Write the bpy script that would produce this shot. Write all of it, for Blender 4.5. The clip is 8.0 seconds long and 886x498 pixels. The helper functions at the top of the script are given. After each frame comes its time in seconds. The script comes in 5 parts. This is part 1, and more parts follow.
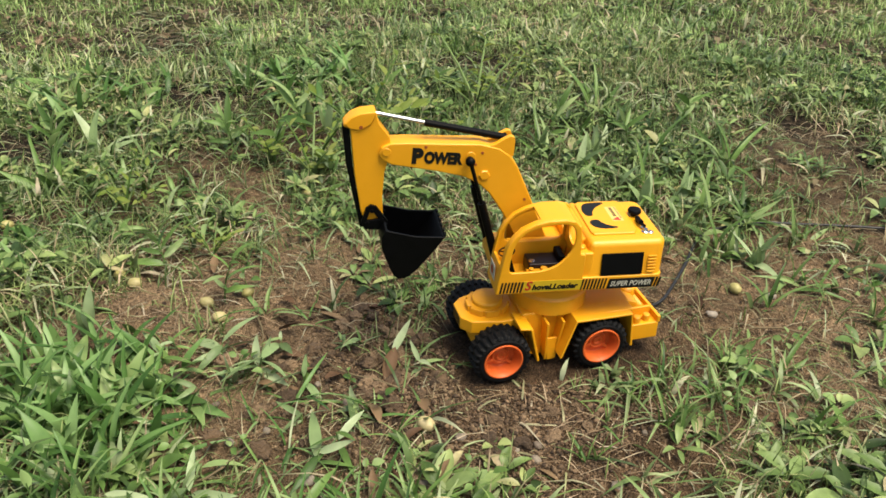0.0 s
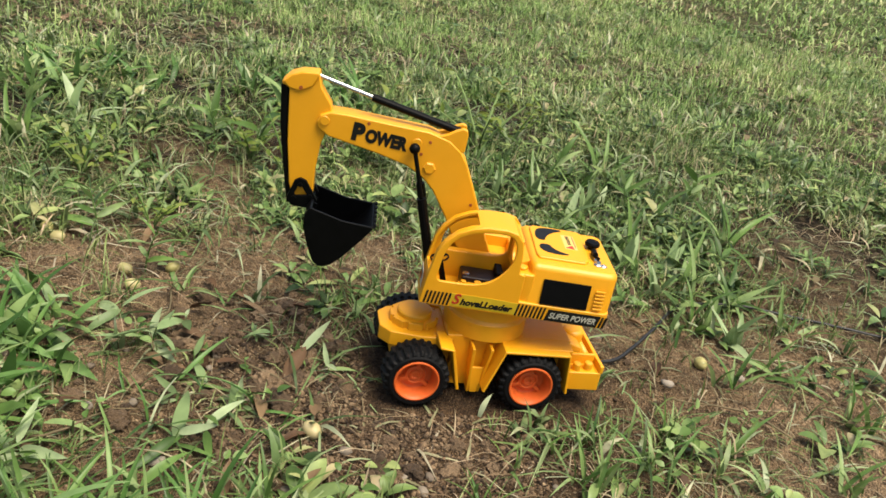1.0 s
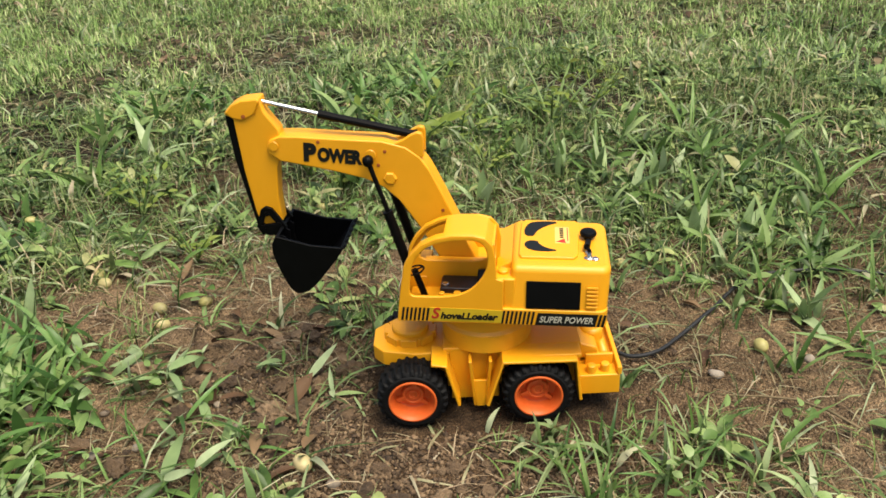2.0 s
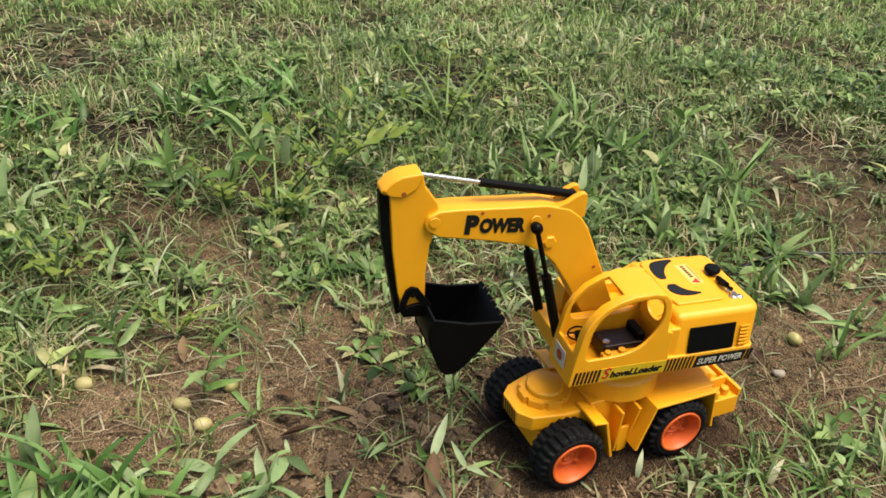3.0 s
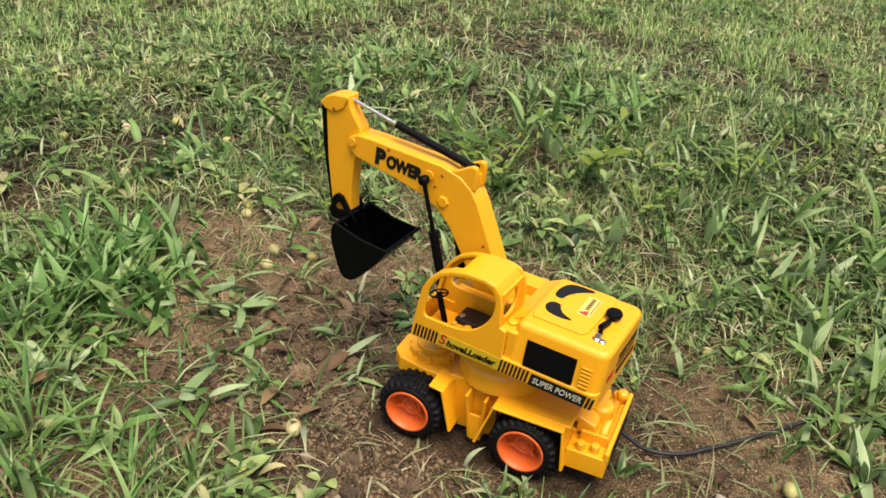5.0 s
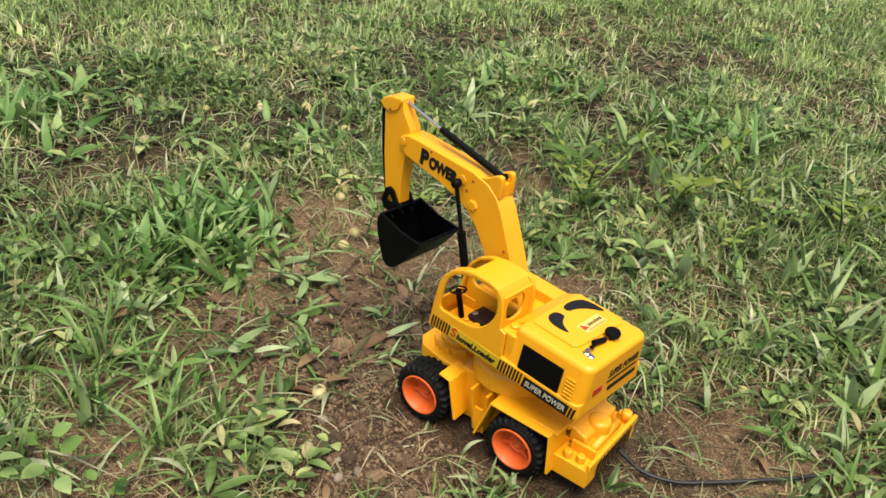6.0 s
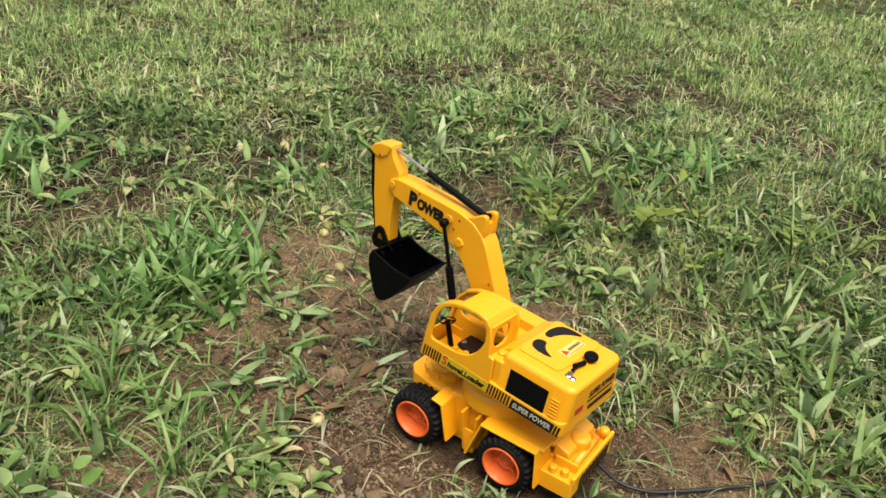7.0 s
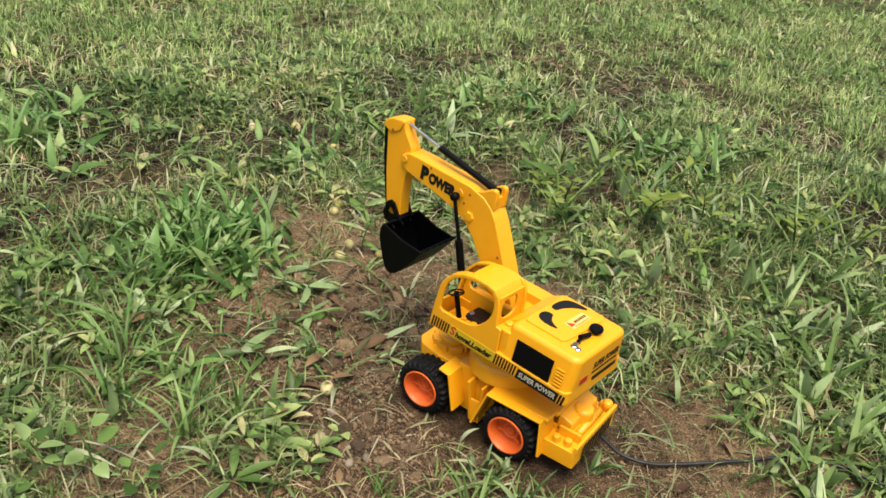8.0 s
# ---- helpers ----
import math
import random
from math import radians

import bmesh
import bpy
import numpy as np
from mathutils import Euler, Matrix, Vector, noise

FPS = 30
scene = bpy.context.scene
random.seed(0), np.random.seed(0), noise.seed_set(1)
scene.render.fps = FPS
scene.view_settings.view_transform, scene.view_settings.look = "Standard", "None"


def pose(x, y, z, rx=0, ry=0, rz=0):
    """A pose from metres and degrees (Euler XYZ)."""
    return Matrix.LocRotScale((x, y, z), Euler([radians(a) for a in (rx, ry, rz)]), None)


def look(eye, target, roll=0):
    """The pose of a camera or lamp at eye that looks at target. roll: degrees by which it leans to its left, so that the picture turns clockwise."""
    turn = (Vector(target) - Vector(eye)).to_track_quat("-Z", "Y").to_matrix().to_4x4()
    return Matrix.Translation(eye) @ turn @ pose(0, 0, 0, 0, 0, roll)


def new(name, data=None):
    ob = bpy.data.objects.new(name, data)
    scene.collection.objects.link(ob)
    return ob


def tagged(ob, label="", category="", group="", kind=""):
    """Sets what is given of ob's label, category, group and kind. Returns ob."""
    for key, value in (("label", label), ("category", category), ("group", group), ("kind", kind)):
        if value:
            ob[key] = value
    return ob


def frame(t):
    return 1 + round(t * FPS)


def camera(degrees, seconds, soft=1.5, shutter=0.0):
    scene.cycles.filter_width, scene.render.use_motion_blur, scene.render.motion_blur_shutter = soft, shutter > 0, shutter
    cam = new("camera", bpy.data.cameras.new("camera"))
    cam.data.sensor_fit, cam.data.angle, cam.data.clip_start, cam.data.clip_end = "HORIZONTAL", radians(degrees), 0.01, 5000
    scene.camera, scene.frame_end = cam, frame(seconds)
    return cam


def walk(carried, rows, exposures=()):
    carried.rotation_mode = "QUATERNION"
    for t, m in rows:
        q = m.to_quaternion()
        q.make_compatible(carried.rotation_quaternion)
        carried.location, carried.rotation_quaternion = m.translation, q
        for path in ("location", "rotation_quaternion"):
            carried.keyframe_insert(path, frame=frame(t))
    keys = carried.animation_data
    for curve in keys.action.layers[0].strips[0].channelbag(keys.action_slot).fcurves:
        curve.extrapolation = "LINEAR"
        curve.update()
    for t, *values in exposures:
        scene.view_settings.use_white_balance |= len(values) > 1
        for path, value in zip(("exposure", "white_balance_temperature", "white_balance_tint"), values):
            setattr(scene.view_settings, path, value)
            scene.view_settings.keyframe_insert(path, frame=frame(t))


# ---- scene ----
cam = camera(54.94, 8.0, soft=1.6)
# The toy stands at the origin, its nose to -x; eye, target, roll.
PATH = [
    (0, (-0.2736, -0.6921, 0.6226), (-0.1064, -0.1161, 0.2615), 1.25),
    (0.2, (-0.312, -0.715, 0.510), (0.287, 1.006, -0.315), 5.5),
    (0.5, (-0.2501, -0.7073, 0.5750), (-0.0618, -0.1237, 0.2375), 13.52),
    (0.7, (-0.194, -0.714, 0.498), (0.282, 1.041, -0.336), 9.3),
    (1, (-0.1556, -0.6799, 0.5086), (-0.0125, -0.0634, 0.2096), 10.28),
    (1.2, (-0.013, -0.645, 0.571), (0.031, 1.097, -0.412), -0.6),
    (1.5, (-0.0262, -0.5983, 0.5843), (-0.0110, 0.0013, 0.2235), 0.24),
    (1.7, (-0.045, -0.640, 0.507), (0.074, 1.149, -0.380), 3.2),
    (2, (0.0532, -0.6334, 0.5254), (0.0372, -0.0142, 0.1993), -3.53),
    (2.2, (-0.0465, -0.5983, 0.5355), (-0.0040, 0.0161, 0.2028), -0.27),
    (3.3, (-0.3639, -0.4395, 0.6035), (-0.1004, 0.0888, 0.2275), 1.65),
    (3.5, (-0.3558, -0.4571, 0.5659), (-0.1017, 0.0738, 0.1869), 2.30),
    (3.68, (-0.329, -0.487, 0.511), (0.374, 1.091, -0.497), 3.4),
    (4, (0.0387, -0.5892, 0.5561), (-0.0127, -0.0039, 0.1755), 4.30),
    (4.33, (0.325, -0.581, 0.549), (-0.485, 0.932, -0.451), 3.2),
    (4.5, (0.3072, -0.5898, 0.5627), (0.0279, -0.0527, 0.2111), 2.64),
    (5, (0.2604, -0.5880, 0.5799), (0.0335, -0.0222, 0.2360), 4.55),
    (5.2, (0.2306, -0.5987, 0.5901), (0.0309, -0.0210, 0.2488), 5.21),
    (6.3, (0.4444, -0.5547, 0.6410), (0.0692, -0.0856, 0.2816), 5.80),
    (6.5, (0.4172, -0.5601, 0.6586), (0.0668, -0.0764, 0.2936), 4.38),
    (7, (0.4115, -0.6307, 0.6596), (0.0849, -0.1082, 0.3274), 5.97),
    (7.5, (0.4164, -0.6389, 0.6646), (0.0747, -0.1231, 0.3373), 5.18),
    (8, (0.4233, -0.6580, 0.6482), (0.0960, -0.1388, 0.3116), 7.03),
]
EXPOSURE = 1.0
walk(cam, [(t, look(eye, target, roll)) for t, eye, target, roll in PATH], exposures=[(0, EXPOSURE, 6980, 8), (8, EXPOSURE, 6980, 8)])

# ---- world and sun: a bright overcast day ----
world = bpy.data.worlds.new("sky")
scene.world = world
world.use_nodes = True
wn, wl = world.node_tree.nodes, world.node_tree.links
sky = wn.new("ShaderNodeTexSky")
sky.sky_type, sky.sun_disc = "NISHITA", False
SUN_ELEVATION, SUN_ROTATION = 69.0, 138.0
sky.sun_elevation, sky.sun_rotation = radians(SUN_ELEVATION), radians(SUN_ROTATION)
sky.dust_density, sky.air_density = 4.0, 1.0
wl.new(sky.outputs[0], wn["Background"].inputs[0])
wn["Background"].inputs[1].default_value = 0.103
sun = new("sun", bpy.data.lights.new("sun", "SUN"))
sun.data.energy, sun.data.angle, sun.data.color = 2.65, radians(36), (1.0, 0.94, 0.84)
az = radians(SUN_ROTATION)
sun.matrix_basis = look((0, 0, 5), (-math.sin(az) * math.cos(radians(SUN_ELEVATION)), -math.cos(az) * math.cos(radians(SUN_ELEVATION)), 5 - math.sin(radians(SUN_ELEVATION))))


# ---- materials ----
def material(name):
    m = bpy.data.materials.new(name)
    m.use_nodes = True
    return m, m.node_tree.nodes, m.node_tree.links, m.node_tree.nodes["Principled BSDF"]


def ramp(nodes, stops):
    r = nodes.new("ShaderNodeValToRGB")
    while len(r.color_ramp.elements) < len(stops):
        r.color_ramp.elements.new(0.5)
    for e, (at, col) in zip(r.color_ramp.elements, stops):
        e.position, e.color = at, (*col, 1)
    return r


def noise_node(nodes, links, scale, detail=4.0, rough=0.55):
    co = nodes.new("ShaderNodeTexCoord")
    n = nodes.new("ShaderNodeTexNoise")
    n.inputs["Scale"].default_value, n.inputs["Detail"].default_value, n.inputs["Roughness"].default_value = scale, detail, rough
    links.new(co.outputs["Object"], n.inputs["Vector"])
    return n


def bump(nodes, links, height, strength, distance, bsdf):
    b = nodes.new("ShaderNodeBump")
    b.inputs["Strength"].default_value, b.inputs["Distance"].default_value = strength, distance
    links.new(height, b.inputs["Height"])
    links.new(b.outputs[0], bsdf.inputs["Normal"])
    return b


def plastic(name, colour, rough, dark=0.85, scale=60.0, grain=0.05, spec=0.5, grime=0.0):
    """Moulded plastic: one colour with faint scuffs, dust and unevenness."""
    m, n, l, p = material(name)
    a = noise_node(n, l, scale, 5)
    r = ramp(n, [(0.25, tuple(c * dark for c in colour)), (0.62, colour)])
    l.new(a.outputs["Fac"], r.inputs[0])
    l.new(r.outputs[0], p.inputs["Base Color"])
    if grime:  # dried mud in specks and smears
        d = noise_node(n, l, 95, 7, 0.7)
        dr = ramp(n, [(grime, (0, 0, 0)), (grime + 0.1, (1, 1, 1))])
        l.new(d.outputs["Fac"], dr.inputs[0])
        dm = n.new("ShaderNodeMixRGB")
        dm.inputs[2].default_value = (0.12, 0.062, 0.022, 1)
        l.new(dr.outputs[0], dm.inputs[0]), l.new(r.outputs[0], dm.inputs[1])
        l.new(dm.outputs[0], p.inputs["Base Color"])
    b = noise_node(n, l, scale * 9, 3)
    q = n.new("ShaderNodeMapRange")
    q.inputs["To Min"].default_value, q.inputs["To Max"].default_value = rough - 0.08, rough + 0.12
    l.new(a.outputs["Fac"], q.inputs["Value"])
    l.new(q.outputs[0], p.inputs["Roughness"])
    p.inputs["Specular IOR Level"].default_value = spec
    bump(n, l, b.outputs["Fac"], grain, 0.0005, p)
    return m


YELLOW = plastic("yellow_plastic", (0.71, 0.312, 0.0085), 0.42, 0.95, grime=0.71)
AMBER = plastic("amber_plastic", (0.684, 0.302, 0.0101), 0.4, 0.92, grime=0.64)
ORANGE = plastic("orange_plastic", (0.62, 0.105, 0.016), 0.5, 0.88)
BLACK = plastic("black_plastic", (0.0022, 0.0022, 0.0025), 0.45, 0.7, spec=0.09)
BUCKET = plastic("bucket_plastic", (0.002, 0.002, 0.0023), 0.42, 0.6, 90, spec=0.09, grime=0.7)
RUBBER = plastic("tyre_rubber", (0.004, 0.004, 0.0043), 0.6, 0.5, 120, 0.3, 0.16, 0.67)
BROWN = plastic("brown_plastic", (0.0115, 0.0054, 0.00432), 0.4, spec=0.3)
INK = plastic("black_print", (0.00576, 0.00576, 0.00504), 0.5, 0.8, spec=0.25)
RED_INK = plastic("red_print", (0.396, 0.0216, 0.0108), 0.45)
PALE_INK = plastic("pale_print", (0.468, 0.446, 0.36), 0.45)
LIME = plastic("lime_sticker", (0.518, 0.346, 0.0144), 0.4)
WHITE_STICKER = plastic("white_sticker", (0.504, 0.475, 0.418), 0.4)
CABLE = plastic("cable_rubber", (0.00864, 0.00864, 0.00864), 0.5)
CHROME, _n, _l, _p = material("chrome")
_p.inputs["Metallic"].default_value, _p.inputs["Base Color"].default_value = 1.0, (0.46, 0.46, 0.45, 1)
_r = noise_node(_n, _l, 300, 3)
_q = _n.new("ShaderNodeMapRange")
_q.inputs["To Min"].default_value, _q.inputs["To Max"].default_value = 0.12, 0.35
_l.new(_r.outputs["Fac"], _q.inputs["Value"]), _l.new(_q.outputs[0], _p.inputs["Roughness"])


def leafy(name, stops, rough=0.5, through_light=0.15, per_object=False):
    """Living leaf: a colour of its own for every blade, some light passing through."""
    m, n, l, p = material(name)
    if per_object:
        info = n.new("ShaderNodeObjectInfo")
        pick = info.outputs["Random"]
    else:
        info = n.new("ShaderNodeNewGeometry")
        pick = info.outputs["Random Per Island"]
    r = ramp(n, stops)
    l.new(pick, r.inputs[0])
    a = noise_node(n, l, 35, 4)
    mix = n.new("ShaderNodeMixRGB")
    mix.blend_type = "MULTIPLY"
    mix.inputs[0].default_value = 0.4 if per_object else 0.85
    g = ramp(n, [(0.3, (0.42, 0.46, 0.4)), (0.7, (1.25, 1.2, 1.15))])
    l.new(a.outputs["Fac"], g.inputs[0])
    l.new(r.outputs[0], mix.inputs[1]), l.new(g.outputs[0], mix.inputs[2])
    broad = noise_node(n, l, 2.6, 3, 0.6)  # fresher and paler stretches of the meadow
    tone = ramp(n, [(0.32, (0.6, 0.72, 0.55)), (0.5, (1.02, 1.03, 1.0)), (0.68, (1.4, 1.24, 1.3))])
    l.new(broad.outputs["Fac"], tone.inputs[0])
    meadow = n.new("ShaderNodeMixRGB")
    meadow.blend_type, meadow.inputs[0].default_value = "MULTIPLY", 0.0 if per_object else 0.9
    l.new(mix.outputs[0], meadow.inputs[1]), l.new(tone.outputs[0], meadow.inputs[2])
    mix = meadow
    l.new(mix.outputs[0], p.inputs["Base Color"])
    p.inputs["Roughness"].default_value, p.inputs["Specular IOR Level"].default_value = rough, 0.24
    t = n.new("ShaderNodeBsdfTranslucent")
    l.new(mix.outputs[0], t.inputs[0])
    s = n.new("ShaderNodeMixShader")
    s.inputs[0].default_value = through_light
    l.new(p.outputs[0], s.inputs[1]), l.new(t.outputs[0], s.inputs[2])
    l.new(s.outputs[0], n["Material Output"].inputs[0])
    return m


GRASS = leafy("grass_blade", [(0.0, (0.0246, 0.0471, 0.0125)), (0.3, (0.0923, 0.155, 0.0417)), (0.6, (0.198, 0.279, 0.0926)), (0.8, (0.299, 0.335, 0.164)), (0.9, (0.344, 0.283, 0.176)), (1.0, (0.397, 0.329, 0.229))])
LAWN = leafy("lawn_blade", [(0.0, (0.0704, 0.129, 0.0355)), (0.35, (0.216, 0.349, 0.103)), (0.7, (0.356, 0.501, 0.181)), (0.86, (0.488, 0.555, 0.28)), (1.0, (0.504, 0.431, 0.299))])
BROAD = leafy("broad_grass_blade", [(0.0, (0.036, 0.064, 0.02)), (0.4, (0.121, 0.19, 0.0651)), (0.75, (0.229, 0.3, 0.148)), (0.92, (0.359, 0.394, 0.268)), (1.0, (0.379, 0.309, 0.218))], 0.4)
HERB = leafy("herb_leaf", [(0.0, (0.0216, 0.0437, 0.0125)), (0.4, (0.0857, 0.151, 0.0406)), (0.75, (0.182, 0.27, 0.0952)), (0.9, (0.288, 0.339, 0.133)), (1.0, (0.32, 0.268, 0.168))], 0.42)
FRESH = leafy("yellow_green_leaf", [(0.0, (0.125, 0.187, 0.0313)), (0.5, (0.187, 0.25, 0.0452)), (1.0, (0.265, 0.299, 0.0835))], 0.45, 0.35, True)
PALE = leafy("pale_leaf", [(0.0, (0.102, 0.159, 0.0601)), (0.5, (0.241, 0.342, 0.151)), (1.0, (0.387, 0.472, 0.272))], 0.36, 0.28, True)
CLIPPING = leafy("cut_grass", [(0.0, (0.121, 0.115, 0.0605)), (0.4, (0.2, 0.206, 0.115)), (0.75, (0.266, 0.266, 0.181)), (1.0, (0.327, 0.297, 0.218))], 0.6, 0.1)
TUSSOCK = leafy("tussock_leaf", [(0.0, (0.0309, 0.0784, 0.0169)), (0.5, (0.0952, 0.198, 0.0482)), (1.0, (0.204, 0.325, 0.121))], 0.36, 0.24, True)
LEAF = leafy("weed_leaf", [(0.0, (0.0494, 0.102, 0.0236)), (0.5, (0.149, 0.255, 0.0669)), (1.0, (0.274, 0.366, 0.154))], 0.36, 0.28, True)
STRAW = leafy("dry_straw", [(0.0, (0.121, 0.0848, 0.0484)), (0.5, (0.23, 0.176, 0.109)), (1.0, (0.351, 0.302, 0.206))], 0.7, 0.12)
DEAD_LEAF = leafy("dead_leaf", [(0.0, (0.0544, 0.0272, 0.0151)), (0.5, (0.121, 0.0696, 0.0363)), (1.0, (0.2, 0.133, 0.0726))], 0.65, 0.12, True)
LITTER = leafy("leaf_litter", [(0.0, (0.0305, 0.0183, 0.0104)), (0.5, (0.0785, 0.0514, 0.0287)), (1.0, (0.174, 0.13, 0.0785))], 0.7, 0.1)


def stony(name, stops, rough, scale, strength, per_object=False, island=False):
    m, n, l, p = material(name)
    a = noise_node(n, l, scale, 6, 0.6)
    fac = a.outputs["Fac"]
    if per_object or island:
        info = n.new("ShaderNodeObjectInfo" if per_object else "ShaderNodeNewGeometry")
        mx = n.new("ShaderNodeMath")
        mx.operation = "MULTIPLY_ADD"
        mx.inputs[1].default_value = 0.55
        half = n.new("ShaderNodeMath")
        half.operation = "MULTIPLY"
        half.inputs[1].default_value = 0.45
        l.new(a.outputs["Fac"], half.inputs[0])
        l.new(info.outputs["Random" if per_object else "Random Per Island"], mx.inputs[0]), l.new(half.outputs[0], mx.inputs[2])
        fac = mx.outputs[0]
    r = ramp(n, stops)
    l.new(fac, r.inputs[0]), l.new(r.outputs[0], p.inputs["Base Color"])
    p.inputs["Roughness"].default_value = rough
    b = noise_node(n, l, scale * 6, 4)
    bump(n, l, b.outputs["Fac"], strength, 0.002, p)
    return m


FRUIT = stony("neem_fruit_skin", [(0.15, (0.16, 0.13, 0.05)), (0.4, (0.32, 0.29, 0.1)), (0.65, (0.4, 0.33, 0.17)), (0.9, (0.46, 0.38, 0.26))], 0.5, 170, 0.1, True)
STONE = stony("pale_stone", [(0.2, (0.115, 0.0864, 0.0612)), (0.6, (0.202, 0.166, 0.122)), (0.95, (0.36, 0.324, 0.274))], 0.8, 60, 0.4, True)
CLOD = stony("soil_clod", [(0.2, (0.0756, 0.048, 0.0258)), (0.5, (0.162, 0.108, 0.0593)), (0.9, (0.313, 0.22, 0.129))], 0.95, 70, 0.6, False, True)

DUG = stony("dug_earth", [(0.25, (0.0594, 0.037, 0.0198)), (0.5, (0.13, 0.083, 0.0447)), (0.75, (0.227, 0.152, 0.086))], 0.95, 160, 1.0, True)

DUG_CRUMB = stony("dug_crumb", [(0.25, (0.04, 0.024, 0.013)), (0.5, (0.1, 0.063, 0.0335)), (0.8, (0.205, 0.136, 0.077))], 0.95, 120, 0.6, False, True)

# Soil: brown earth with lighter dusty parts, dark damp crumbs and painted-in shade.
SOIL, sn, sl, sp = material("soil")
s1 = noise_node(sn, sl, 3.2, 6, 0.6)
s2 = noise_node(sn, sl, 42, 8, 0.7)
s3 = noise_node(sn, sl, 240, 4, 0.6)
dusty = ramp(sn, [(0.28, (0.151, 0.1, 0.055)), (0.48, (0.221, 0.15, 0.0851)), (0.7, (0.324, 0.227, 0.136))])
shaded_damp = ramp(sn, [(0.28, (0.042, 0.025, 0.0135)), (0.48, (0.086, 0.053, 0.0285)), (0.7, (0.152, 0.098, 0.0545))])
# dug-up, darker earth where the toy has been working; its colour holds contact shade too
spot = sn.new("ShaderNodeVectorMath")
spot.operation = "DISTANCE"
spot.inputs[1].default_value = (0.03, 0.0, 0.0)
sl.new(s1.inputs["Vector"].links[0].from_socket, spot.inputs[0])
ragged = noise_node(sn, sl, 11, 5, 0.65)
reach = sn.new("ShaderNodeMath")
reach.operation = "MULTIPLY_ADD"
reach.inputs[1].default_value = -0.33
sl.new(ragged.outputs["Fac"], reach.inputs[0]), sl.new(spot.outputs["Value"], reach.inputs[2])
dug = sn.new("ShaderNodeMapRange")
for nm, v in (("From Min", -0.02), ("From Max", 0.14), ("To Min", 1.0), ("To Max", 0.0)):
    dug.inputs[nm].default_value = v
sl.new(reach.outputs[0], dug.inputs["Value"])
# earth and thatch colours, both darkened to include the shade between the blades
earth_ = ramp(sn, [(0.28, (0.0713, 0.044, 0.0232)), (0.48, (0.132, 0.083, 0.0447)), (0.7, (0.216, 0.142, 0.0791))])
shaded_thatch = ramp(sn, [(0.35, (0.00893, 0.00699, 0.00305)), (0.5, (0.0236, 0.0176, 0.00799)), (0.66, (0.0585, 0.0433, 0.0223))])


def patch(places, ragged_by, near, far):
    """1 inside ragged round patches of the ground, 0 outside."""
    last = None
    for p in places:
        d = sn.new("ShaderNodeVectorMath")
        d.operation = "DISTANCE"
        d.inputs[1].default_value = p
        sl.new(s1.inputs["Vector"].links[0].from_socket, d.inputs[0])
        if last is None:
            last = d.outputs["Value"]
        else:
            least = sn.new("ShaderNodeMath")
            least.operation = "MINIMUM"
            sl.new(last, least.inputs[0]), sl.new(d.outputs["Value"], least.inputs[1])
            last = least.outputs[0]
    a = sn.new("ShaderNodeMath")
    a.operation = "MULTIPLY_ADD"
    a.inputs[1].default_value = -ragged_by
    sl.new(ragged.outputs["Fac"], a.inputs[0]), sl.new(last, a.inputs[2])
    q = sn.new("ShaderNodeMapRange")
    for nm, v in (("From Min", near), ("From Max", far), ("To Min", 1.0), ("To Max", 0.0)):
        q.inputs[nm].default_value = v
    sl.new(a.outputs[0], q.inputs["Value"])
    return q.outputs[0]


def blend(fac, one, two):
    mx = sn.new("ShaderNodeMixRGB")
    sl.new(fac, mx.inputs[0]), sl.new(one, mx.inputs[1]), sl.new(two, mx.inputs[2])
    return mx


trodden = patch([(-0.38, 0.06, 0), (-0.3, -0.2, 0), (-0.25, 0.3, 0), (0.42, 0.0, 0), (0.6, 0.05, 0), (0.85, 0.5, 0)], 0.45, -0.02, 0.14)
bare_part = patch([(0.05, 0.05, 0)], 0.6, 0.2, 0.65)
dry = blend(trodden, earth_.outputs[0], dusty.outputs[0])
meadow_floor = blend(bare_part, shaded_thatch.outputs[0], dry.outputs[0])
turf_ = ramp(sn, [(0.35, (0.0303, 0.039, 0.0115)), (0.5, (0.084, 0.0985, 0.034)), (0.66, (0.2, 0.195, 0.09))])
sl.new(s2.outputs["Fac"], turf_.inputs[0])
open_meadow = blend(patch([(0.05, 0.1, 0)], 0.6, 0.75, 1.5), turf_.outputs[0], meadow_floor.outputs[0])
c1 = blend(dug.outputs[0], open_meadow.outputs[0], shaded_damp.outputs[0])
c2 = ramp(sn, [(0.34, (0.3, 0.28, 0.26)), (0.5, (0.95, 0.93, 0.9)), (0.66, (1.6, 1.57, 1.52))])
sl.new(s1.outputs["Fac"], dusty.inputs[0]), sl.new(s1.outputs["Fac"], earth_.inputs[0]), sl.new(s2.outputs["Fac"], shaded_thatch.inputs[0]), sl.new(s1.outputs["Fac"], shaded_damp.inputs[0]), sl.new(s2.outputs["Fac"], c2.inputs[0])
sm = sn.new("ShaderNodeMixRGB")
sm.blend_type, sm.inputs[0].default_value = "MULTIPLY", 0.8
sl.new(c1.outputs[0], sm.inputs[1]), sl.new(c2.outputs[0], sm.inputs[2])
sp.inputs["Roughness"].default_value, sp.inputs["Specular IOR Level"].default_value = 0.95, 0.2
sa = sn.new("ShaderNodeMath")
sa.operation = "ADD"
sl.new(s2.outputs["Fac"], sa.inputs[0]), sl.new(s3.outputs["Fac"], sa.inputs[1])
grit = sn.new("ShaderNodeTexVoronoi")  # crumbs a few millimetres across
grit.inputs["Scale"].default_value = 520
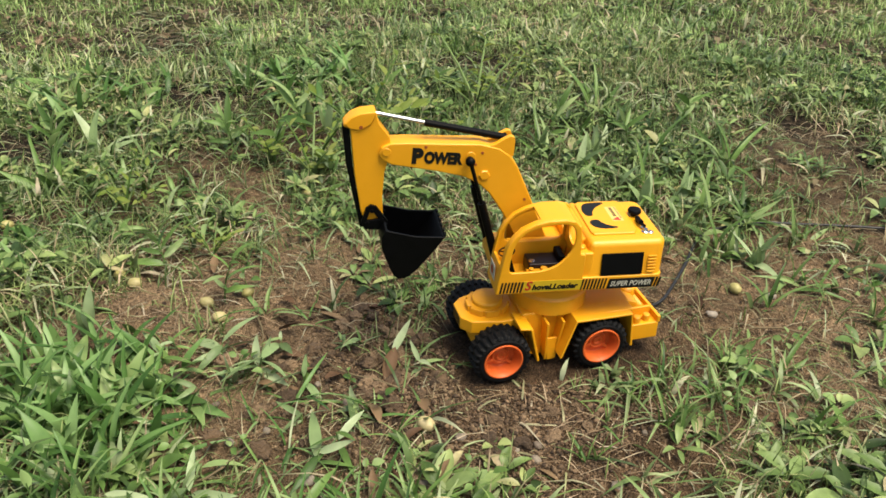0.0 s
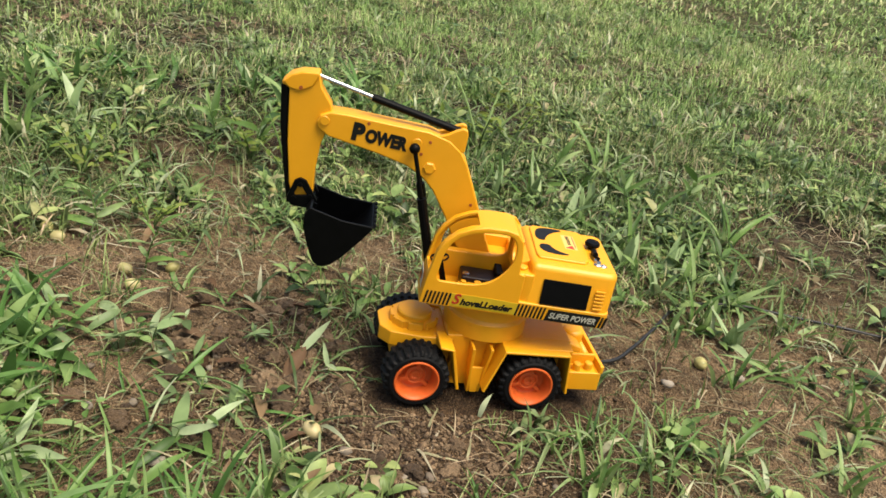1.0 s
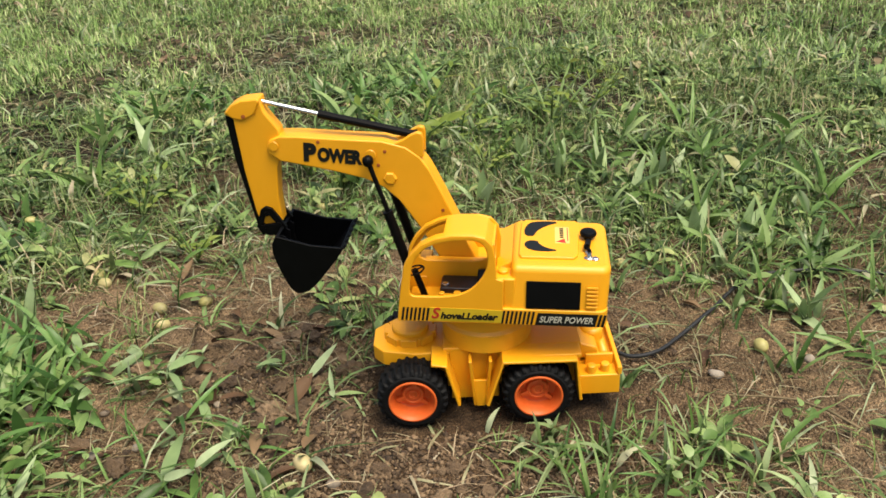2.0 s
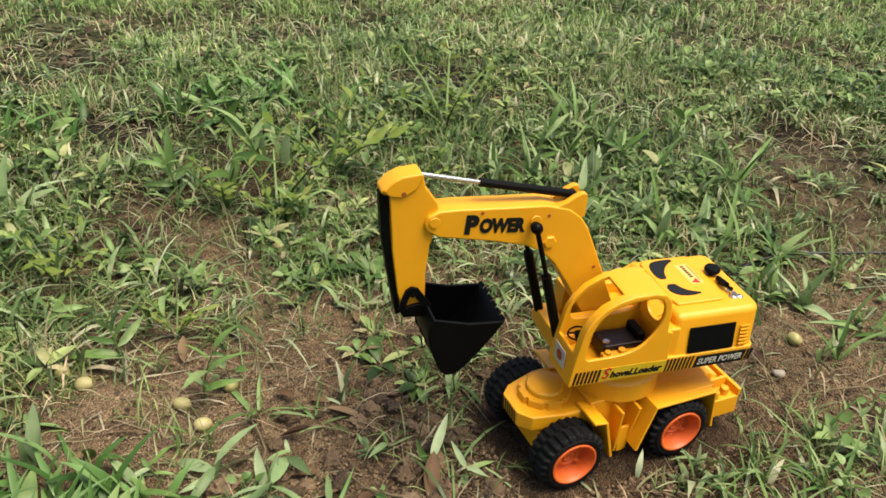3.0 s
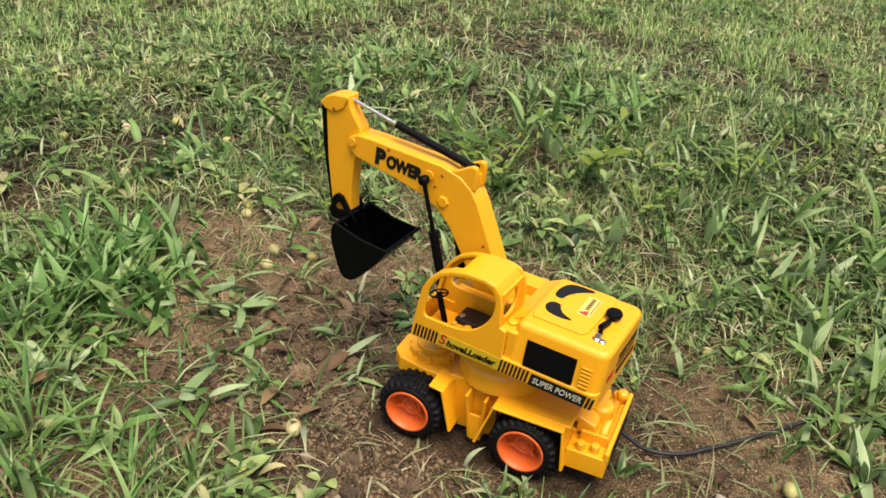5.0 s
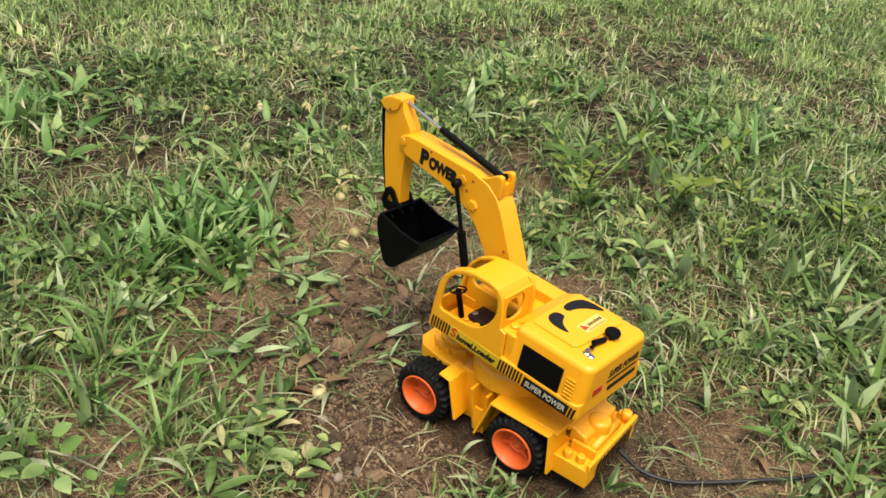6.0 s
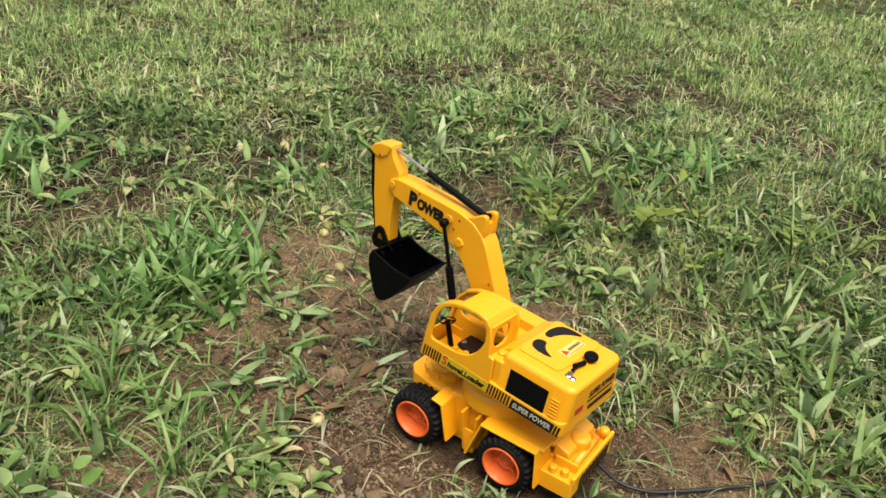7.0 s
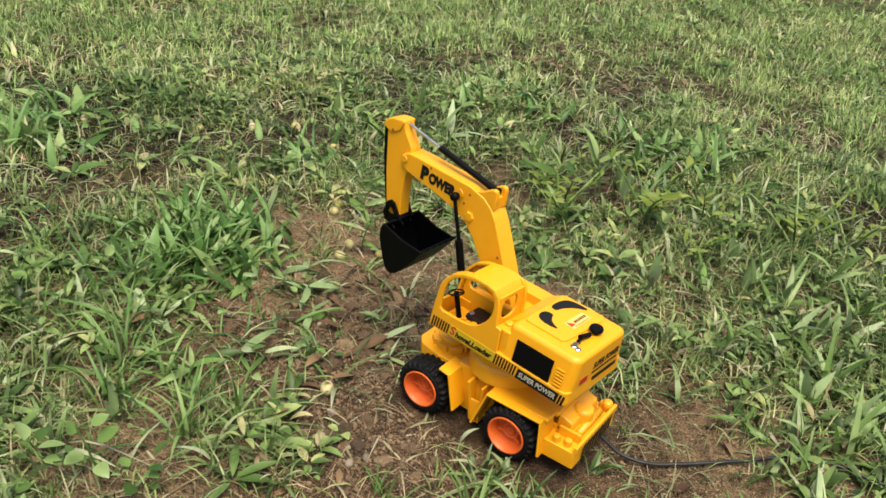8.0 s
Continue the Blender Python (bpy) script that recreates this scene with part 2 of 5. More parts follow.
sl.new(s1.inputs["Vector"].links[0].from_socket, grit.inputs["Vector"])
sb = sn.new("ShaderNodeMath")
sb.operation = "SUBTRACT"
sl.new(sa.outputs[0], sb.inputs[0]), sl.new(grit.outputs["Distance"], sb.inputs[1])
bump(sn, sl, sb.outputs[0], 1.0, 0.006, sp)
own = ramp(sn, [(0.1, (0.6, 0.58, 0.56)), (0.55, (1.0, 1.0, 1.0)), (0.92, (1.45, 1.45, 1.45))])
sl.new(grit.outputs["Color"], own.inputs[0])
sg = sn.new("ShaderNodeMixRGB")
sg.blend_type, sg.inputs[0].default_value = "MULTIPLY", 1.0
sl.new(sm.outputs[0], sg.inputs[1]), sl.new(own.outputs[0], sg.inputs[2])
sl.new(sg.outputs[0], sp.inputs["Base Color"])
TURF = stony("distant_turf", [(0.3, (0.0504, 0.072, 0.0216)), (0.5, (0.09, 0.119, 0.0374)), (0.7, (0.137, 0.158, 0.0648))], 0.9, 30.0, 0.5)


# ---- mesh helpers ----
def part(name, bm, mat, parent=None, label="", m=None, smooth=False, bevel=0.0, seg=2):
    """Links a bmesh as one mesh object under a thing or a part."""
    bmesh.ops.recalc_face_normals(bm, faces=bm.faces)
    me = bpy.data.meshes.new(name)
    bm.to_mesh(me)
    bm.free()
    me.materials.append(mat)
    if smooth:
        me.polygons.foreach_set("use_smooth", [True] * len(me.polygons))
    ob = new(name, me)
    ob.parent = parent
    if m is not None:
        ob.matrix_basis = m
    if bevel:
        mod = ob.modifiers.new("rounding", "BEVEL")
        mod.width, mod.segments, mod.limit_method, mod.angle_limit = bevel, seg, "ANGLE", radians(35)
        me.polygons.foreach_set("use_smooth", [True] * len(me.polygons))
        wn_ = ob.modifiers.new("normals", "WEIGHTED_NORMAL")
        wn_.keep_sharp = True
    if label:
        ob["label"] = label
    return ob


def add_box(bm, x0, x1, y0, y1, z0, z1, m=None):
    vs = [bm.verts.new(Vector((x, y, z)) if m is None else m @ Vector((x, y, z))) for x in (x0, x1) for y in (y0, y1) for z in (z0, z1)]
    for f in ((0, 1, 3, 2), (4, 6, 7, 5), (0, 4, 5, 1), (2, 3, 7, 6), (0, 2, 6, 4), (1, 5, 7, 3)):
        bm.faces.new([vs[i] for i in f])
    return vs


def box(*a):
    bm = bmesh.new()
    add_box(bm, *a)
    return bm


def add_prism(bm, outline, lo, hi, axis="y"):
    """A polygon pushed along an axis: outline in (x, z) for y, (x, y) for z, (y, z) for x."""
    def at(p, d):
        return (p[0], d, p[1]) if axis == "y" else (p[0], p[1], d) if axis == "z" else (d, p[0], p[1])
    a = [bm.verts.new(at(p, lo)) for p in outline]
    b = [bm.verts.new(at(p, hi)) for p in outline]
    bm.faces.new(a), bm.faces.new(b[::-1])
    for i in range(len(a)):
        j = (i + 1) % len(a)
        bm.faces.new((a[i], b[i], b[j], a[j]))


def prism(outline, lo, hi, axis="y"):
    bm = bmesh.new()
    add_prism(bm, outline, lo, hi, axis)
    return bm


def smooth_loop(points, steps=3):
    """Rounds a closed outline by corner cutting."""
    for _ in range(steps):
        points = [q for i, p in enumerate(points) for q in
                  ((0.75 * p[0] + 0.25 * points[(i + 1) % len(points)][0], 0.75 * p[1] + 0.25 * points[(i + 1) % len(points)][1]),
                   (0.25 * p[0] + 0.75 * points[(i + 1) % len(points)][0], 0.25 * p[1] + 0.75 * points[(i + 1) % len(points)][1]))]
    return points


def plate_with_hole(outline, hole, lo, hi, axis="y"):
    """A flat plate with an opening right through it."""
    bm = bmesh.new()

    def at(p, d):
        return (p[0], d, p[1]) if axis == "y" else (p[0], p[1], d) if axis == "z" else (d, p[0], p[1])
    edges = []
    for loop in (outline, hole):
        vs = [bm.verts.new(at(p, lo)) for p in loop]
        edges += [bm.edges.new((vs[i], vs[(i + 1) % len(vs)])) for i in range(len(vs))]
    bmesh.ops.triangle_fill(bm, use_beauty=True, use_dissolve=False, edges=edges)
    ext = bmesh.ops.extrude_face_region(bm, geom=bm.faces[:])
    d = {"y": (0, hi - lo, 0), "z": (0, 0, hi - lo), "x": (hi - lo, 0, 0)}[axis]
    bmesh.ops.translate(bm, vec=d, verts=[v for v in ext["geom"] if isinstance(v, bmesh.types.BMVert)])
    return bm


def add_tube(bm, pts, radius, sides=10, caps=True):
    """A round bar along a line of points."""
    pts = [Vector(p) for p in pts]
    rings = []
    for i, p in enumerate(pts):
        d = (pts[min(i + 1, len(pts) - 1)] - pts[max(i - 1, 0)]).normalized()
        side = d.cross(Vector((0, 0, 1)))
        if side.length < 0.05:
            side = d.cross(Vector((0, 1, 0)))
        side.normalize()
        up = side.cross(d)
        r = radius[i] if isinstance(radius, (list, tuple)) else radius
        rings.append([bm.verts.new(p + r * (math.cos(a) * side + math.sin(a) * up)) for a in (2 * math.pi * k / sides for k in range(sides))])
    for a, b in zip(rings, rings[1:]):
        for k in range(sides):
            bm.faces.new((a[k], a[(k + 1) % sides], b[(k + 1) % sides], b[k]))
    if caps:
        bm.faces.new(rings[0][::-1]), bm.faces.new(rings[-1])


def tube(pts, radius, sides=10):
    bm = bmesh.new()
    add_tube(bm, pts, radius, sides)
    return bm


def add_lathe(bm, profile, sides, centre=(0, 0, 0), axis="y", open_end=False):
    """Turns a profile of (radius, along) round an axis."""
    c = Vector(centre)
    rings = []
    for r, d in profile:
        ring = []
        for k in range(sides):
            a = 2 * math.pi * k / sides
            u, v = r * math.cos(a), r * math.sin(a)
            ring.append(bm.verts.new(c + Vector((u, d, v) if axis == "y" else (u, v, d))))
        rings.append(ring)
    for a, b in zip(rings, rings[1:]):
        for k in range(sides):
            bm.faces.new((a[k], a[(k + 1) % sides], b[(k + 1) % sides], b[k]))
    if not open_end:
        bm.faces.new(rings[0])
    bm.faces.new(rings[-1][::-1])


def lathe(profile, sides=32, centre=(0, 0, 0), axis="y", open_end=False):
    """open_end: the profile's first ring is left without a lid."""
    bm = bmesh.new()
    add_lathe(bm, profile, sides, centre, axis, open_end)
    return bm


def lettering(name, text, size, m, mat, parent, label, shear=0.0, width=None, bold=0.0, depth=0.0002):
    """Raised print in the built-in font, turned into a mesh; width squeezes the line to its length."""
    cu = bpy.data.curves.new(name, "FONT")
    cu.body, cu.size, cu.extrude, cu.shear, cu.offset = text, size, depth, shear, bold
    cu.resolution_u = 3
    ob = new(name, cu)
    bpy.context.view_layer.update()
    me = bpy.data.meshes.new_from_object(ob.evaluated_get(bpy.context.evaluated_depsgraph_get()))
    bpy.data.objects.remove(ob)
    if width:
        xs = [v.co.x for v in me.vertices]
        k = width / (max(xs) - min(xs))
        for v in me.vertices:
            v.co.x = (v.co.x - min(xs)) * k
    me.materials.clear()
    me.materials.append(mat)
    ob = new(name, me)
    ob.parent, ob.matrix_basis = parent, m
    ob["label"] = label
    return ob


def value_noise(x, y, seed):
    """Smooth lattice noise of arrays, 0 to 1."""
    xi, yi = np.floor(x).astype(np.int64), np.floor(y).astype(np.int64)
    u, v = x - xi, y - yi
    u, v = u * u * (3 - 2 * u), v * v * (3 - 2 * v)

    def h(a, b):
        k = (a * 374761393 + b * 668265263 + seed * 1442695041) & 0xFFFFFFFF
        k = ((k ^ (k >> 13)) * 1274126177) & 0xFFFFFFFF
        return ((k ^ (k >> 16)) & 0xFFFF) / 65535.0
    return (h(xi, yi) * (1 - u) + h(xi + 1, yi) * u) * (1 - v) + (h(xi, yi + 1) * (1 - u) + h(xi + 1, yi + 1) * u) * v


def fractal(x, y, seed, octaves=4):
    out, amp, tot = 0 * x, 1.0, 0.0
    for k in range(octaves):
        out, tot = out + amp * value_noise(x * 2**k + 17.3 * k, y * 2**k - 9.1 * k, seed + k), tot + amp
        amp *= 0.5
    return out / tot


# ---- the ground ----
# Bare patches of earth: centre x, y, half-widths, strength.
BARE = [(-0.29, 0.12, 0.28, 0.25, 1.0), (0.03, -0.05, 0.2, 0.13, 1.0), (-0.18, 0.33, 0.11, 0.1, 0.98), (0.1, 0.08, 0.2, 0.14, 0.95), (-0.2, -0.06, 0.16, 0.08, 0.9),
        (0.25, 0.2, 0.08, 0.12, 0.85), (0.45, 0.06, 0.26, 0.16, 0.78), (0.3, -0.12, 0.2, 0.12, 0.62), (0.8, 0.5, 0.28, 0.16, 0.7), (-0.78, 0.2, 0.16, 0.2, 0.75), (0.9, 1.6, 0.5, 0.25, 0.4), (-0.4, 0.5, 0.13, 0.1, 0.7), (-0.25, 1.15, 0.3, 0.16, 0.4), (0.35, 1.35, 0.3, 0.12, 0.25), (-0.62, -0.12, 0.2, 0.13, 0.8), (-0.95, 0.25, 0.25, 0.16, 0.7)]


def bareness(x, y):
    """How bare the earth is, 0 (thick grass) to 1."""
    out = 0 * x
    for cx, cy, rx, ry, k in BARE:
        out = np.maximum(out, k * np.clip(1.35 - ((x - cx) / rx) ** 2 - ((y - cy) / ry) ** 2, 0, 1))
    edge = fractal(x * 9, y * 9, 5, 4)
    patches = np.clip((fractal(x * 6.5, y * 6.5, 31, 3) - 0.365) * 5, 0, 0.95)
    patches = patches * (1 - 0.5 * np.clip(np.hypot(x, y) - 1.0, 0, 1))
    return np.clip(np.maximum(out * (0.55 + 0.9 * edge), patches * (0.4 + edge)), 0, 1)


def height(x, y):
    h = 0.016 * (fractal(x * 4, y * 4, 3, 3) - 0.5)
    lump = np.clip(fractal(x * 16, y * 16, 8, 3) - 0.5, -0.2, 1)
    h = h + 0.012 * lump + 0.006 * (fractal(x * 40, y * 40, 12, 2) - 0.5)
    calm = np.clip((np.hypot((x - 0.06) / 1.6, y - 0.06) - 0.1) / 0.12, 0.1, 1)
    crumb = 0.005 * (np.clip(fractal(x * 130, y * 130, 21, 3), 0.3, 1) - 0.5)
    return h * calm + crumb * (0.55 + 0.45 * calm) + 0.05 * (fractal(x * 0.6, y * 0.6, 77, 2) - 0.5) * np.clip((np.hypot(x, y) - 0.6) / 2.0, 0, 1)


def ground_sheet():
    rad = [0.0]
    step = 0.0035
    while rad[-1] < 260:
        rad.append(rad[-1] + step)
        r = rad[-1]
        step = 0.0035 if r < 0.45 else max(0.0045, 0.0105 * r) if r < 1.5 else 0.02 * r if r < 6 else 0.1 * r
    rad = np.array(rad[1:])
    seg = 640
    ang = np.linspace(0, 2 * np.pi, seg, endpoint=False)
    gx, gy = 0.06 + rad[:, None] * np.cos(ang), 0.1 + rad[:, None] * np.sin(ang)
    z = height(gx, gy)
    co = np.concatenate([[[0.06, 0.1, 0.0]], np.stack([gx, gy, z], -1).reshape(-1, 3)])
    faces = [(0, 1 + k, 1 + (k + 1) % seg) for k in range(seg)]
    i = np.arange(len(rad) - 1)[:, None] * seg + 1
    k, k2 = np.arange(seg), (np.arange(seg) + 1) % seg
    quads = np.stack([i + k, i + seg + k, i + seg + k2, i + k2], -1).reshape(-1, 4)
    me = bpy.data.meshes.new("ground")
    me.from_pydata(co.tolist(), [], faces + quads.tolist())
    me.materials.append(SOIL), me.materials.append(TURF)
    far = np.zeros(len(me.polygons), dtype=np.int32)
    far[seg:] = np.repeat((rad[:-1] > 6.0).astype(np.int32), seg)
    me.polygons.foreach_set("material_index", far)
    me.polygons.foreach_set("use_smooth", np.ones(len(me.polygons), dtype=bool))
    return tagged(new("ground", me), "uneven brown earth with sparse grass and dust", "ground", kind="structure")


ground_sheet()


def at_ground(x, y):
    return float(height(np.array([float(x)]), np.array([float(y)]))[0])


# ---- vegetation ----
def blades(name, x, y, length, width, lean, azimuth, mat, label, category, levels=3, z=None, fold=0.0, parent=None, kind="stuff"):
    """Many tapering grass blades in one mesh. lean 0 stands up, 1 lies over."""
    n = len(x)
    z = height(x, y) - 0.003 if z is None else z
    s = np.linspace(0, 1, levels + 1)
    dx, dy = np.cos(azimuth), np.sin(azimuth)
    out = length[:, None] * (lean[:, None] * (0.25 * s + 0.75 * s**2))
    up = length[:, None] * (s * np.sqrt(np.clip(1 - 0.6 * lean[:, None], 0.05, 1)) - 0.55 * lean[:, None] * s**2.6)
    w = width[:, None] * 0.5 * np.clip(np.minimum(0.55 + 1.4 * s, 1.6 * (1 - s) ** 0.75), 0, 1)
    cx, cy, cz = x[:, None] + dx[:, None] * out, y[:, None] + dy[:, None] * out, z[:, None] + up
    cz = np.maximum(cz, z[:, None] + 0.002)
    lx, ly = -dy[:, None] * w, dx[:, None] * w
    co = np.empty((n, 2 * levels + 1, 3))
    for k in range(levels):
        co[:, 2 * k] = np.stack([cx[:, k] - lx[:, k], cy[:, k] - ly[:, k], cz[:, k]], -1)
        co[:, 2 * k + 1] = np.stack([cx[:, k] + lx[:, k], cy[:, k] + ly[:, k], cz[:, k] + (fold * w)[:, k]], -1)
    co[:, 2 * levels] = np.stack([cx[:, -1], cy[:, -1], cz[:, -1]], -1)
    base = (np.arange(n) * (2 * levels + 1))[:, None]
    quads = np.concatenate([base + np.array([2 * k, 2 * k + 1, 2 * k + 3, 2 * k + 2]) for k in range(levels - 1)], 1).reshape(n, levels - 1, 4)
    tris = base + np.array([2 * levels - 2, 2 * levels - 1, 2 * levels])
    loops = np.concatenate([quads.reshape(n, -1), tris], 1).ravel().astype(np.int32)
    sizes = np.tile([4] * (levels - 1) + [3], n)
    me = bpy.data.meshes.new(name)
    me.vertices.add(co.size // 3)
    me.vertices.foreach_set("co", co.ravel())
    me.loops.add(len(loops))
    me.loops.foreach_set("vertex_index", loops)
    me.polygons.add(len(sizes))
    me.polygons.foreach_set("loop_start", np.concatenate([[0], np.cumsum(sizes)[:-1]]).astype(np.int32))
    me.update(calc_edges=True)
    me.polygons.foreach_set("use_smooth", np.ones(len(sizes), dtype=bool))
    me.materials.append(mat)
    ob = new(name, me)
    ob.parent = parent
    if label:
        tagged(ob, label, category, kind=kind)
    return ob


rng = np.random.default_rng(7)


def clear_of_toy(x, y, margin=0.0):
    """False under the toy, its wheels and where its bucket hangs low."""
    return ~((x > -0.045 - margin) & (x < 0.2 + margin) & (y > -0.008 - margin) & (y < 0.133 + margin))


def scatter(n, r0, r1, keep, spread=(-100, 100), clump=0, radius=0.03):
    """Random places in a fan of rings round the toy, fewer where keep() is low; clump: blades to a tuft."""
    m = n if not clump else max(1, n // clump)
    x, y = np.empty(0), np.empty(0)
    while len(x) < m:
        r = np.sqrt(rng.uniform(r0**2, r1**2, 4 * m))
        a = np.radians(90 + rng.uniform(*spread, 4 * m))
        px, py = 0.06 + r * np.cos(a), 0.05 + r * np.sin(a)
        ok = rng.uniform(0, 1, 4 * m) < keep(px, py)
        x, y = np.concatenate([x, px[ok]]), np.concatenate([y, py[ok]])
    x, y = x[:m], y[:m]
    if clump:
        x, y = np.repeat(x, clump), np.repeat(y, clump)
        x, y = x + rng.normal(0, radius, len(x)), y + rng.normal(0, radius, len(y))
    ok = clear_of_toy(x, y)
    return x[ok], y[ok]


def grassy(x, y):
    return np.clip(1.04 - 1.15 * bareness(x, y), 0.0, 1)


def near_grass(x, y):
    """Grass with some stragglers on the bare earth."""
    return np.clip(1.03 - 1.05 * bareness(x, y), 0.02, 1)


def everywhere(x, y):
    return 0.35 + 0.5 * bareness(x, y)


def lawn(name, n, r0, r1, length, width, label, mat=GRASS, clump=9, radius=0.02, spread=(-100, 100), levels=3, lean=(0.25, 0.95), keep=grassy, fold=0.5):
    x, y = scatter(n, r0, r1, keep, spread, clump, radius)
    k = len(x)
    blades(name, x, y, rng.uniform(*length, k) * (0.7 + 0.5 * fractal(x * 2.5, y * 2.5, 50, 2)), rng.uniform(*width, k), rng.uniform(*lean, k), rng.uniform(0, 2 * np.pi, k), mat, label, "grass", levels, fold=rng.uniform(-fold, fold, k)[:, None] if fold else 0.0)


lawn("grass", 40000, 0.0, 1.2, (0.016, 0.055), (0.0009, 0.0024), "short green grass growing in loose tufts", GRASS, 12, 0.007, (-180, 180), keep=near_grass, lean=(0.2, 1.2))
lawn("grass", 36000, 0.0, 1.2, (0.025, 0.08), (0.0009, 0.0024), "thin green grass standing between the weeds", GRASS, 5, 0.03, (-180, 180), lean=(0.2, 1.0))
lawn("grass", 11000, 0.0, 1.35, (0.03, 0.085), (0.003, 0.0078), "grass seedlings with flat arching blades", BROAD, 5, 0.0035, (-180, 180), 5, (0.35, 1.2), near_grass)
lawn("lawn", 150000, 1.1, 3.0, (0.02, 0.065), (0.0012, 0.0028), "thin patchy green lawn", LAWN, 14, 0.022, (-85, 85), 3, lean=(0.15, 0.95))
lawn("lawn", 95000, 2.9, 8.0, (0.03, 0.09), (0.0045, 0.009), "distant green lawn", LAWN, 12, 0.07, (-80, 80), 2)
lawn("grass", 7000, 0.0, 1.4, (0.05, 0.12), (0.0014, 0.0034), "long pale grass lying flattened over the ground", BROAD, 4, 0.025, (-180, 180), 5, (0.9, 1.5), near_grass)
lawn("cut_grass", 7000, 0.0, 1.4, (0.015, 0.06), (0.001, 0.0032), "pale cut grass lying withered on the ground", CLIPPING, 3, 0.03, (-180, 180), 4, (1.1, 1.5), everywhere)
lawn("cut_grass", 7000, 1.3, 3.0, (0.02, 0.08), (0.002, 0.006), "pale withered grass in the lawn", CLIPPING, 4, 0.05, (-85, 85), 3, (0.9, 1.5), everywhere)
lawn("lawn", 6000, 1.15, 3.0, (0.03, 0.085), (0.004, 0.009), "broader grass seedlings in the lawn", BROAD, 5, 0.006, (-85, 85), 4, (0.3, 1.1))
lawn("lawn", 60000, 1.1, 5.0, (0.03, 0.08), (0.007, 0.014), "green lawn round about", LAWN, 12, 0.08, (80, 280), 2)

# ---- the toy excavator ----
toy = tagged(new("toy_excavator"), "yellow plastic wheeled toy excavator with black bucket and orange rims", "toy excavator")
TURRET = Matrix.Translation((0, 0.0151, 0.1133)) @ Euler((0, math.atan(0.031), radians(-6))).to_matrix().to_4x4()
MID = 0.0625  # the toy's middle line


def mirrored(y):
    return 2 * MID - y


# Chassis: belly, deck, fenders, front platform, rear bumper.
bm = bmesh.new()
add_box(bm, -0.02, 0.185, 0.036, 0.089, 0.022, 0.05)
add_box(bm, 0.03, 0.16, 0.03, 0.095, 0.064, 0.0705)
add_box(bm, 0.084, 0.1575, 0.012, 0.113, 0.0655, 0.0702)
add_box(bm, 0.036, 0.082, 0.03, 0.095, 0.012, 0.066)
chassis = part("chassis", bm, YELLOW, toy, bevel=0.0012)


def strip_profile(line, t):
    """A bent sheet's outline in (x, z) from its outer line and thickness."""
    inner = []
    for i, p in enumerate(line):
        a, b = Vector(line[max(i - 1, 0)]), Vector(line[min(i + 1, len(line) - 1)])
        d = (b - a).normalized()
        inner.append((p[0] + d.y * t, p[1] - d.x * t))
    return list(line) + inner[::-1]


REAR_FENDER = [(0.0685, 0.022), (0.0845, 0.0705), (0.153, 0.0695), (0.158, 0.024)]
FRONT_FENDER = [(0.0195, 0.0705), (0.034, 0.0672), (0.0448, 0.022)]
for y0, y1 in ((0.003, 0.036), (mirrored(0.003), mirrored(0.036))):
    part("rear_fender", prism(strip_profile(REAR_FENDER, 0.003), min(y0, y1), max(y0, y1)), YELLOW, chassis, bevel=0.0008)
for y0, y1 in ((0.005, 0.037), (mirrored(0.005), mirrored(0.037))):
    part("front_fender", prism(strip_profile(FRONT_FENDER, 0.003), min(y0, y1), max(y0, y1)), YELLOW, chassis, bevel=0.0008)
for s in (0, 1):
    bm = bmesh.new()
    for x0, x1, tilt in ((0.0535, 0.0565, 0.004), (0.0725, 0.0755, -0.006)):
        o = [(0.0125, 0.0655), (0.032, 0.0655), (0.032, 0.011), (0.0205, 0.0095)]
        o = o if not s else [(mirrored(a), b) for a, b in o][::-1]
        n0 = len(bm.verts)
        add_prism(bm, o, x0, x1, "x")
        bm.verts.ensure_lookup_table()
        for v in bm.verts[n0:]:
            v.co.x += tilt * (1 - v.co.z / 0.066)
    y0, y1 = (0.019, 0.032) if not s else (mirrored(0.032), mirrored(0.019))
    add_prism(bm, [(0.057, 0.04), (0.072, 0.04), (0.067, 0.01), (0.06, 0.01)], (y0 if not s else y1 - 0.003), (y0 + 0.003 if not s else y1))
    part("step_bracket", bm, YELLOW, chassis, bevel=0.0006)

PLATFORM = [(-0.037, 0.048), (-0.037, 0.076), (-0.027, 0.086), (0.004, 0.096), (0.036, 0.096), (0.036, 0.029), (0.004, 0.029), (-0.027, 0.036)]
platform = part("front_platform", prism(PLATFORM, 0.0505, 0.0665, "z"), YELLOW, toy, bevel=0.0014)
bm = bmesh.new()
crown = []  # eight flats with a notch between each two
for k in range(8):
    for turn, out in ((-19, 1.0), (14, 1.0), (16, 0.89), (24, 0.89)):
        a = radians(45 * k + turn)
        crown.append((-0.001 + 0.0258 * out * math.cos(a), 0.0625 + 0.024 * out * math.sin(a)))
add_prism(bm, crown, 0.066, 0.0742, "z")
part("cap_ring", bm, AMBER, platform, bevel=0.0007)
part("cap", lathe([(0.0178, 0.073), (0.0178, 0.0782), (0.0166, 0.0796), (0.012, 0.0802), (0.001, 0.0805)], 40, (-0.001, 0.0625, 0), "z"), AMBER, platform, smooth=False, bevel=0.0005)
bm = bmesh.new()
